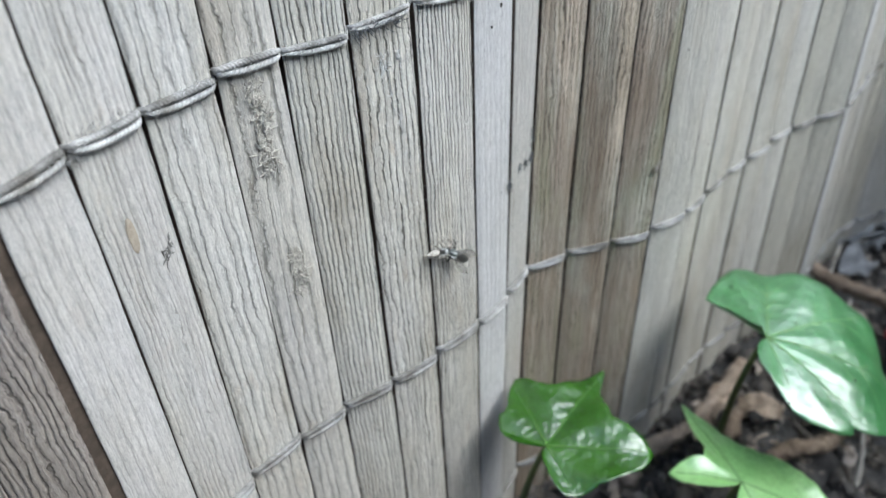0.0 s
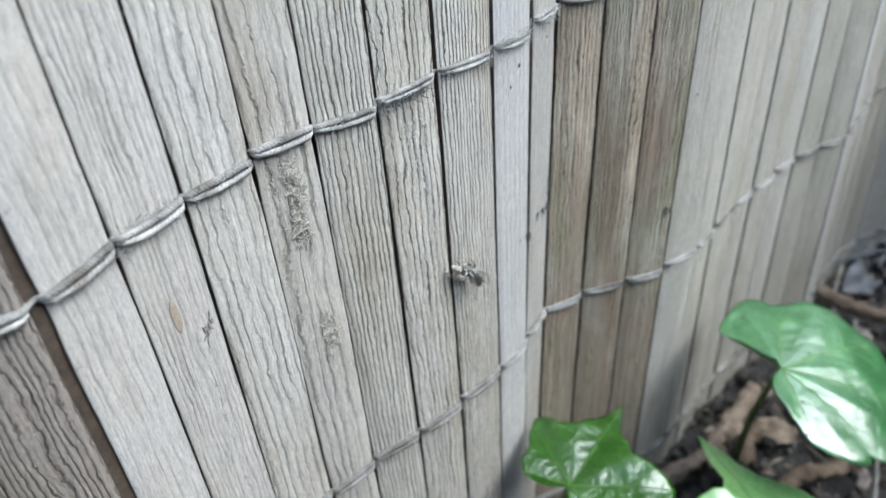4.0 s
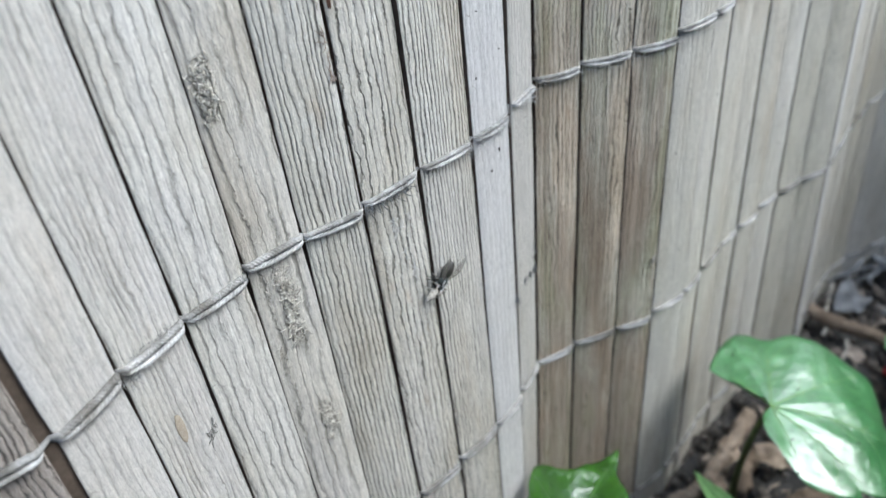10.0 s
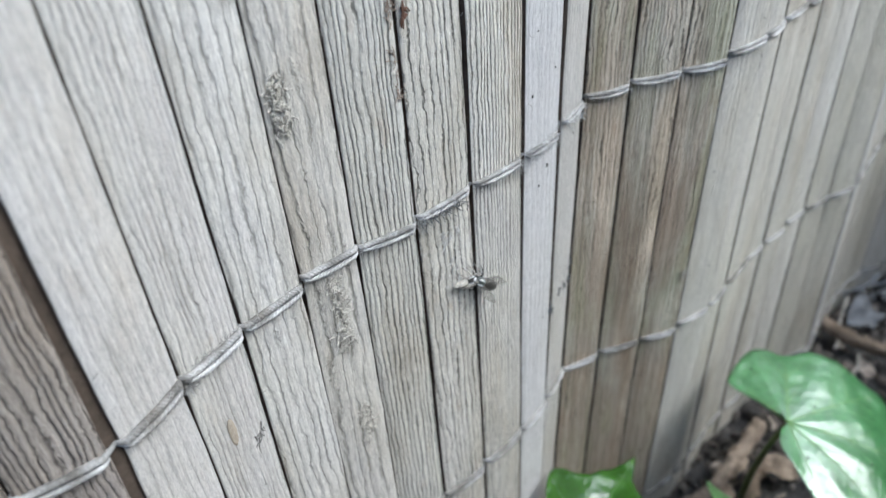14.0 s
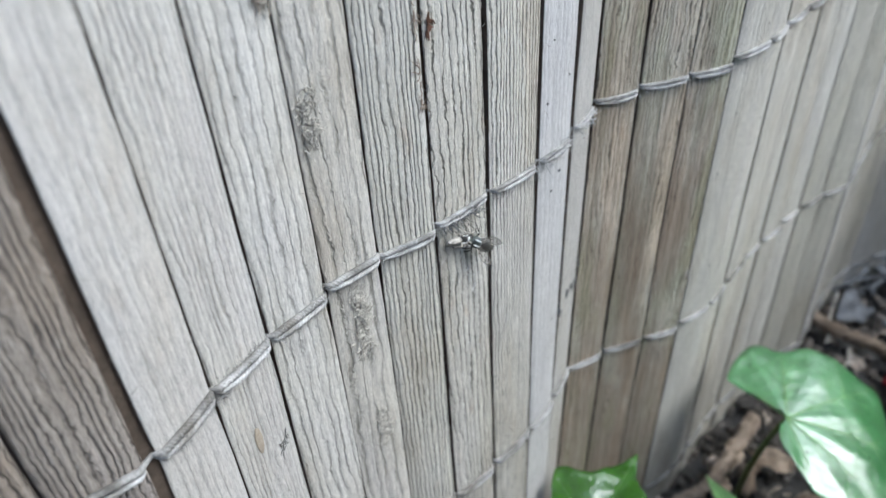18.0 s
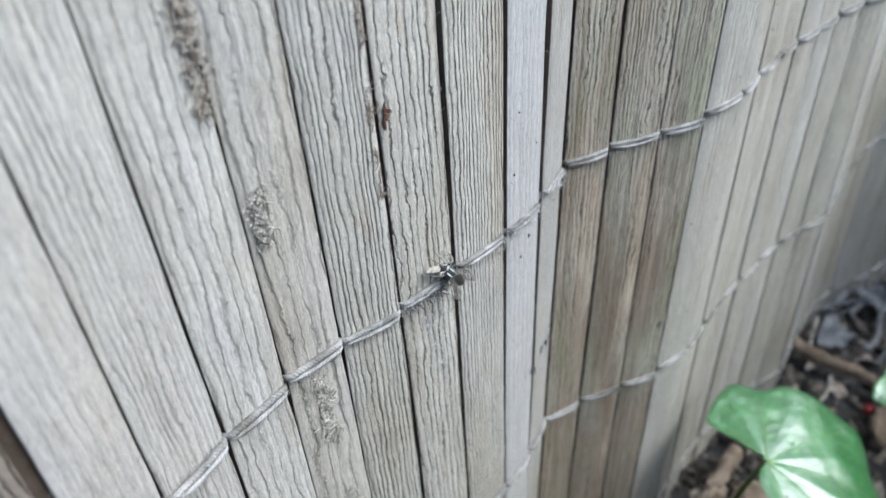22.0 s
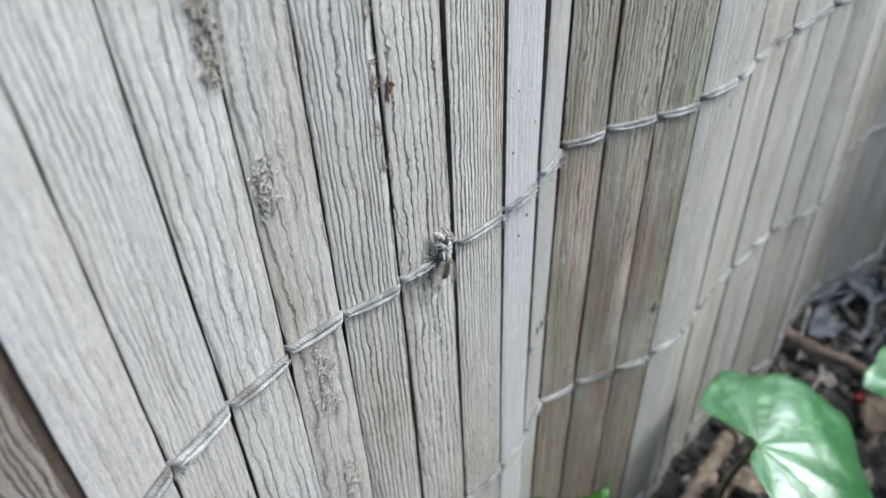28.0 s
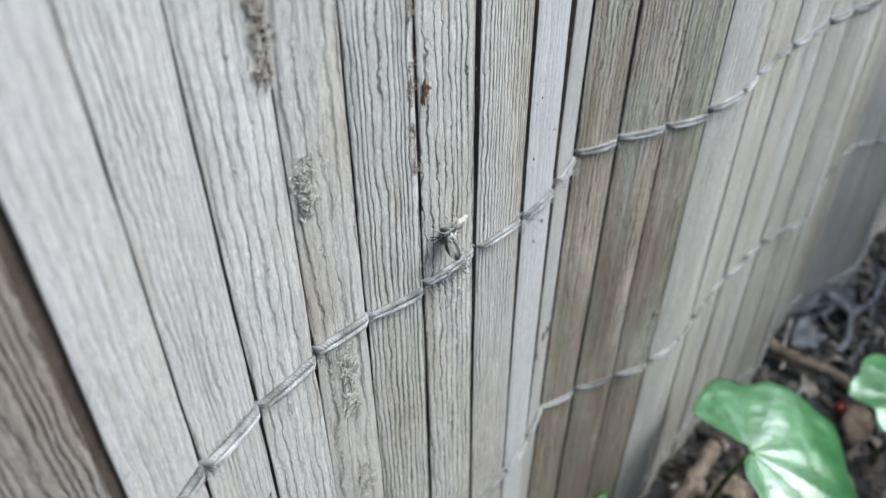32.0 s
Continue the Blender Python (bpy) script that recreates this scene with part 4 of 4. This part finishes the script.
for u, z, w, h in ((-0.0010, 0.2052, 0.0007, 0.0042), (0.0004, 0.2034, 0.0030, 0.0009), (0.0034, 0.2045, 0.0008, 0.0022), (0.0010, 0.1955, 0.0008, 0.0026), (0.0026, 0.1905, 0.0007, 0.0020)):
    scab(9, u, z, w, h, int(1e5 * z), "white wisp of spider silk", M_SILK, 0.0002, 0.6, 0.5, 3.5e6, 5)
for u, z, w in ((-0.0060, 0.2120, 0.003), (-0.003, 0.2150, 0.006), (0.003, 0.2150, 0.005)):
    scab(5, u, z, w, 0.0012, 90 + int(u * 1e4), "dark fuzz on the cord", M_CORD_DARK, 0.0022, 0.4, 2.0, 2e6, 8)
# partly grime, partly a stand-in for the spider's shadow on this cord
for u, w in ((-0.0055, 0.004), (-0.002, 0.006), (0.002, 0.005)):
    scab(9, u, 0.2132, w, 0.0010, 70 + int(u * 1e4), "dark grime and fibres on the cord, also for the spider's shadow", M_FLUFF, 0.0030, 0.5, 1.6, 3e6, 8)
for i, u, w in ((11, 0.001, 0.010), (11, -0.006, 0.004), (12, 0.0, 0.007), (10, 0.006, 0.004)):
    scab(i, u, 0.2138, w, 0.0034, 40 + i + int(u * 1000), "frayed fibres on the cord", M_CORD, 0.0030, 0.45, 2.4, 1.2e6, 6)


def fuzz(name, label, count, seed, mat, on_cord):
    """Loose hairs along the cords, or splinter hairs along the edges of the slats."""
    rnd = random.Random(seed)
    pieces = []
    for _ in range(count):
        ob, m, w, crown = SLATS[rnd.randrange(4, 17)]
        h = rnd.choice((0.115, 0.214, 0.214)) + rnd.gauss(0, 0.0009) if on_cord else rnd.uniform(0.06, 0.31)
        x = rnd.uniform(-0.5, 0.5) * w if on_cord else rnd.choice((-0.49, 0.49)) * w
        p = Vector((x, -crown - (0.0012 if on_cord else 0.0), (h - m.translation.z) / m.col[2].z))
        d = Vector((rnd.gauss(0, 1), -abs(rnd.gauss(0, 0.6)), rnd.gauss(0, 0.8))).normalized()
        turn = Vector((rnd.gauss(0, 1), rnd.gauss(0, 0.4), rnd.gauss(0, 1))) * 0.35
        ln = rnd.uniform(0.0008, 0.0028)
        path = []
        for k in range(5):
            path.append(m @ p)
            p = p + d * ln / 4
            d = (d + turn).normalized()
        pieces.append(tube(path, [0.00006, 0.00006, 0.00005, 0.00004, 0.00002], 4))
    tagged(part(name, mesh_of(name, *joined(pieces), mat), fence, label), kind="stuff")


def wood_knot(i, u, z, rx, rz, mat, label):
    """A small oval knot, all but flush with its slat."""
    ob, m, w, crown = SLATS[i]
    v, f = blob(rx, rz, 0.00022, (0, 0, 0), 10, 18, 0, 0.12, i)
    v = [Vector((p.x, p.z, p.y)) for p in v]
    y = -crown * (1 - (2 * u / w) ** 2) - 0.00002
    part("knot", mesh_of("knot", v, f, mat), ob, label, Matrix.Translation((u, y, (z - m.translation.z) / m.col[2].z)))


wood_knot(5, -0.0014, 0.1935, 0.0010, 0.0038, M_KNOT, "small olive-brown knot")


def speck(rnd, i):
    ob, m, w, crown = SLATS[i]
    u, r = rnd.uniform(-0.4, 0.4) * w, rnd.uniform(0.00011, 0.00024)
    wood_knot(i, u, rnd.uniform(0.08, 0.28), r, r * rnd.uniform(0.9, 1.8), M_SPECK, "dark speck of dirt")


wood_knot(11, 0.0026, 0.2062, 0.0004, 0.0006, M_SPECK, "dark speck of dirt")
wood_knot(11, -0.0012, 0.2020, 0.0003, 0.0004, M_SPECK, "dark speck of dirt")
for k in range(24):
    speck(random.Random(900 + k), (11, 16, 12, 14, 16, 17, 18, 19, 20, 11, 12, 17, 21, 18)[k % 14])
fuzz("cord_fuzz", "loose fibres standing off the cords", 420, 31, M_CORD, True)
fuzz("splinter_fuzz", "fine splinters along the slat edges", 260, 32, M_STRAW, False)

# ---- the spider and its prey ----
M_SPIDER = speckled("dark_spider_hair", (0.03, 0.03, 0.028), (0.12, 0.115, 0.10), 900, 0.6, 0.6, 0.0001)
M_ABDOMEN = speckled("sandy_spider_abdomen", (0.23, 0.21, 0.18), (0.64, 0.60, 0.53), 1500, 0.65, 0.6, 0.0001)
M_WHITE = speckled("white_hair_and_shine", (0.70, 0.72, 0.70), (0.85, 0.86, 0.85), 900, 0.5)
M_LEG = speckled("pale_spider_leg", (0.20, 0.18, 0.15), (0.58, 0.54, 0.47), 1400, 0.55)
M_FLY = speckled("grey_green_fly_body", (0.02, 0.024, 0.022), (0.085, 0.10, 0.09), 700, 0.3, 0.3, 0.0001, 0.6)
M_FLYBELLY = speckled("dark_fly_abdomen", (0.02, 0.02, 0.018), (0.075, 0.068, 0.058), 500, 0.35, 0.3, 0.0001, 0.5)
M_EYE = speckled("fly_eye", (0.018, 0.011, 0.01), (0.035, 0.018, 0.016), 900, 0.2, 0.1, 0.0001, 0.6)
M_BLACK = speckled("black_spider_eye", (0.006, 0.006, 0.006), (0.012, 0.012, 0.012), 900, 0.12, 0.05, 0.0001, 0.6)


def wing_material():
    m, t, bsdf = material("clear_fly_wing")
    co = t.nodes.new("ShaderNodeTexCoord")
    vein = node(t, "ShaderNodeTexVoronoi", Scale=900.0)
    vein.feature = "DISTANCE_TO_EDGE"
    t.links.new(co.outputs["Object"], vein.inputs["Vector"])
    edge = ramp(t, vein.outputs[0], (0.0, grey(1)), (0.06, grey(0)))
    t.links.new(mixed(t, edge, (0.34, 0.32, 0.28), (0.05, 0.042, 0.034)), bsdf.inputs["Base Color"])
    t.links.new(maths(t, "ADD", maths(t, "MULTIPLY", edge, 0.35), 0.30), bsdf.inputs["Alpha"])
    bsdf.inputs["Roughness"].default_value = 0.22
    return m


M_WING = wing_material()


def scaled(pieces, k=0.82 * MM):
    v, f = pieces
    return [Vector(p) * k for p in v], f


def bent(points, r0, r1, sides=6):
    n = len(points)
    path = []
    for k in range(n - 1):
        for s in (0, 0.33, 0.67):
            path.append(Vector(points[k]).lerp(Vector(points[k + 1]), s))
    path.append(Vector(points[-1]))
    return tube(path, [r0 + (r1 - r0) * k / (len(path) - 1) for k in range(len(path))], sides)


def spider():
    """A jumping spider, its head along +x, its feet 2.8 mm below its origin; built in millimetres."""
    s = tagged(new("jumping_spider"), "small grey-white jumping spider clinging to the fence", "spider")
    s.empty_display_size = 0.004
    add = lambda name, shape, mat, label="", to=s: part(name, mesh_of(name, *scaled(shape), mat), to, label)  # noqa: E731
    head = add("cephalothorax", joined([blob(1.75, 1.25, 0.95, (0, 0, 0), 12, 16, -0.12, 0.06), blob(0.7, 1.05, 0.7, (1.15, 0, 0.1), 8, 14)]), M_SPIDER, "dark hairy head and chest")
    add("hair_patch", blob(0.50, 0.80, 0.18, (0.75, 0, 0.86), 8, 12, 0, 0.2), M_WHITE, "white hair patch", head)
    for side in (1, -1):
        add("hair_patch", blob(1.15, 0.26, 0.42, (-0.05, 1.08 * side, 0.32), 8, 10, 0, 0.2), M_WHITE, "white side stripe", head)
        add("hair_patch", blob(0.55, 0.42, 0.40, (1.85, 0.66 * side, -0.15), 8, 10, 0, 0.2), M_WHITE, "white palp tuft", head)
        add("eye", blob(0.27, 0.29, 0.29, (1.72, 0.36 * side, 0.28), 8, 10), M_BLACK, "glossy black eye", head)
        add("eye", blob(0.16, 0.17, 0.17, (1.5, 0.82 * side, 0.42), 6, 8), M_BLACK, "glossy black eye", head)
    add("waist", blob(0.6, 0.35, 0.32, (-1.9, 0, -0.1), 6, 10), M_SPIDER)
    belly = add("abdomen", blob(2.5, 1.08, 1.0, (-3.8, 0, 0.0), 18, 22, -0.22, 0.09, 2.0), M_ABDOMEN, "sandy grey oval abdomen")
    add("stripe", blob(1.3, 0.30, 0.10, (-3.6, 0, 1.06), 8, 8, 0, 0.3), M_LEG, "pale stripe along the abdomen", belly)
    for side in (1, -1):
        add("spinneret", blob(0.32, 0.11, 0.11, (-6.15, 0.16 * side, -0.1), 6, 8), M_LEG, "", belly)
        for fx, ang, reach in ((0.9, 34, 3.3), (0.4, 74, 2.7), (-0.2, 112, 2.8), (-0.7, 150, 3.6)):
            c, q = math.cos(radians(ang)), math.sin(radians(ang)) * side
            leg = [(fx, 0.9 * side, -0.2), (fx + 0.36 * reach * c, 0.9 * side + 0.36 * reach * q, 1.1), (fx + 0.70 * reach * c, 0.9 * side + 0.70 * reach * q, 0.1),
                   (fx + 0.92 * reach * c, 0.9 * side + 0.92 * reach * q, -2.2), (fx + reach * c, 0.9 * side + reach * q, -2.75)]
            add("leg", bent(leg, 0.27, 0.12), M_LEG, "pale thin banded leg")
    return s


def fly():
    """A fly held by the head: its head at -x, wings swept back along +x."""
    f = tagged(new("fly"), "dead dark grey fly with clear wings held by a spider", "fly")
    f.empty_display_size = 0.004
    add = lambda name, shape, mat, label="", to=f: part(name, mesh_of(name, *scaled(shape, 1.2 * MM), mat), to, label)  # noqa: E731
    add("thorax", blob(1.35, 1.2, 1.05, (-0.6, 0, 0), 12, 14, 0, 0.05), M_FLY, "shiny grey-green chest")
    belly = add("abdomen", blob(2.2, 1.38, 1.1, (1.8, 0, -0.15), 12, 14, 0.1, 0.04), M_FLYBELLY, "dark banded abdomen")
    for x in (0.9, 1.6, 2.3):
        k = math.sqrt(max(0.1, 1 - ((x - 1.7) / 1.9) ** 2))
        ring = [(x, 1.29 * k * math.cos(w), -0.15 + 1.03 * k * math.sin(w)) for w in np.linspace(0, 2 * math.pi, 20)]
        add("band", tube(ring, 0.07, 5), M_FLY, "grey band", belly)
    for side in (1, -1):
        # white stripes stand in for the glints on the glossy chest
        add("stripe", blob(0.8, 0.16, 0.12, (-0.75, 0.5 * side, 0.93), 8, 8, 0, 0.25), M_WHITE, "pale stripe painted for the shine on the chest")
    head = add("head", blob(0.6, 0.9, 0.75, (-2.15, 0, -0.05), 10, 14), M_FLY)
    for side in (1, -1):
        add("eye", blob(0.42, 0.42, 0.55, (-2.2, 0.6 * side, 0.05), 8, 10), M_EYE, "dark red eye", head)
        verts, faces = [], []
        n = 14
        for face in (0, 1):
            for i in range(n + 1):
                for j in range(5):
                    a, q = i / n, j / 4
                    x = -0.3 + 5.9 * a
                    y = side * (0.5 + (2.5 if side < 0 else 1.2) * a + (q - 0.35) * 2.1 * math.sin(math.pi * a ** 0.75) ** 0.8)
                    verts.append(Vector((x, y, 0.75 - 0.08 * a * x + 0.08 * math.sin(q * 6 + a * 5) - 0.03 * face)))
        m = 5 * (n + 1)
        for i in range(n):
            for j in range(4):
                a, b, c, d = i * 5 + j, (i + 1) * 5 + j, (i + 1) * 5 + j + 1, i * 5 + j + 1
                faces += [(a, b, c, d), (d + m, c + m, b + m, a + m)]
        wing = add("wing", (verts, faces), M_WING, "clear veined wing")
        for ang, fx in ((60, -1.1), (95, -0.5), (130, 0.0)):
            c, q = math.cos(radians(ang)), math.sin(radians(ang)) * side
            leg = [(fx, 0.6 * side, -0.6), (fx + 1.2 * c, 0.6 * side + 1.2 * q, -0.2), (fx + 1.9 * c, 0.6 * side + 1.9 * q, -1.3), (fx + 2.6 * c, 0.6 * side + 2.4 * q, -1.9)]
            add("leg", bent(leg, 0.12, 0.06, 5), M_BLACK, "thin black leg")
    return f


SPIDER, FLY = spider(), fly()
# Ways over the fence's face, in millimetres along and up from one joint, with headings: spider, then fly.
WAY = [
    (0, 16.6, -63.6, -13, 20.0, -66.4, -40),
    (0.5, 17.6, -64.4, -13, 20.8, -67.6, -45),
    (1, 16.9, -58.0, -9, 19.3, -60.0, -39),
    (1.5, 15.3, -55.5, 6, 18.1, -56.1, -11),
    (2, 13.6, -54.6, 18, 17.2, -55.5, -14),
    (2.5, 14.0, -55.5, 2, 18.0, -55.9, -6),
    (4.5, 19.3, -49.2, -52, 19.7, -52.8, -78),
    (5, 28.2, -42.1, -31, 30.1, -45.4, -55),
    (5.5, 28.3, -40.4, -25, 30.9, -43.1, -42),
    (6, 29.2, -39.7, -15, 31.5, -42.9, -50),
    (6.5, 29.0, -39.7, -19, 31.8, -42.7, -44),
    (7, 29.1, -40.4, -22, 31.7, -43.0, -41),
    (7.5, 30.9, -35.3, -8, 32.5, -36.9, -38),
    (8, 31.3, -34.2, 0, 33.6, -36.3, -37),
    (8.5, 27.6, -31.7, 6, 31.0, -33.2, -21),
    (9, 27.3, -31.7, 17, 30.3, -32.4, -14),
    (9.3, 16.6, -31.6, 38, 19.3, -31.6, 1),
    (9.6, 15.9, -30.3, 22, 17.0, -28.2, 61),
    (9.9, 14.7, -31.8, 17, 15.9, -29.5, 63),
    (10.2, 15.8, -30.1, 17, 17.2, -28.4, 52),
    (10.5, 16.3, -30.8, 3, 17.5, -28.8, 58),
    (11, 15.7, -30.7, 21, 17.3, -28.5, 54),
    (11.5, 15.7, -29.6, 15, 17.2, -27.8, 50),
    (11.8, 16.6, -28.9, 10, 17.8, -26.9, 59),
    (12, 16.2, -30.6, 2, 17.6, -28.5, 57),
    (12.2, 12.4, -25.0, 9, 14.1, -24.3, 22),
    (12.5, 12.6, -25.4, -1, 15.1, -27.5, -41),
    (13, 12.0, -24.8, -4, 14.9, -27.1, -40),
    (13.5, 12.1, -25.0, -4, 15.1, -27.7, -43),
    (15.5, 10.8, -14.5, -22, 13.8, -16.7, -35),
    (16, 10.9, -14.8, -24, 13.8, -17.5, -43),
    (16.5, 11.2, -14.2, -21, 14.6, -16.9, -38),
    (17, 7.6, -9.6, -17, 10.6, -12.4, -43),
    (17.5, 7.8, -7.1, -15, 10.8, -9.3, -37),
    (18, 5.9, -5.6, -16, 9.4, -8.8, -42),
    (18.5, 10.2, -2.9, -16, 13.3, -5.8, -42),
    (19, 6.5, -1.0, 0, 9.2, -4.1, -50),
    (19.5, 10.9, 4.5, -31, 12.1, 1.6, -66),
    (20, 11.2, 5.1, -23, 12.8, 2.5, -57),
    (20.5, 11.7, 4.9, -24, 13.6, 2.5, -52),
    (21, 11.2, 5.7, -12, 12.8, 3.4, -54),
    (21.5, 11.4, 4.6, -20, 13.1, 2.5, -52),
    (22, 10.9, 5.1, -19, 12.4, 2.7, -58),
    (22.3, 11.1, 5.0, -59, 9.6, 1.6, -101),
    (22.5, 11.1, 5.9, -58, 9.9, 2.1, -96),
    (23, 11.2, 5.6, -62, 9.7, 2.2, -101),
    (23.5, 11.5, 5.1, -61, 9.8, 1.8, -106),
    (24, 11.5, 5.1, -61, 9.9, 1.7, -103),
    (24.5, 11.7, 5.6, -52, 10.1, 1.8, -101),
    (26.5, 11.4, 5.0, -62, 10.0, 1.4, -100),
    (27, 11.3, 5.1, -59, 9.8, 1.4, -100),
    (27.5, 11.6, 4.8, -57, 10.0, 1.4, -103),
    (28, 11.7, 5.0, -53, 10.1, 1.3, -101),
    (28.5, 11.5, 4.8, -55, 10.1, 1.5, -101),
    (29, 11.3, 5.3, -60, 10.0, 1.6, -97),
    (29.3, 11.1, 4.8, -57, 9.8, 1.3, -98),
    (29.5, 10.0, 7.6, -59, 8.1, 4.1, -106),
    (30, 6.4, 10.8, -145, 3.9, 9.1, -146),
    (30.3, 7.4, 10.4, -122, 5.5, 9.0, -143),
    (30.6, 6.1, 11.8, -136, 4.8, 10.6, -139),
    (31, 6.6, 10.0, -133, 4.7, 8.2, -136),
    (31.3, 7.5, 9.5, -146, 6.3, 7.5, -122),
    (31.6, 6.4, 13.0, -146, 4.8, 11.6, -138),
    (32, 6.5, 11.7, -163, 5.3, 10.1, -130),
]
FACE = Matrix(((0.98377, -0.00627, 0.17932, 0.0547), (0.17943, 0.03436, -0.98317, 0.1385), (0.0, 0.99939, 0.03493, 0.2140), (0, 0, 0, 1)))


def motions():
    walk(SPIDER, [(t, FACE @ pose(u * MM, v * MM, 2.3 * MM, 0, 0, h)) for t, u, v, h, _, _, _ in WAY])
    walk(FLY, [(t, FACE @ pose(u * MM, v * MM, 2.8 * MM, 0, -15 - 45 * smooth01(29.3, 30.0, t), h)) for t, _, _, _, u, v, h in WAY])


motions()
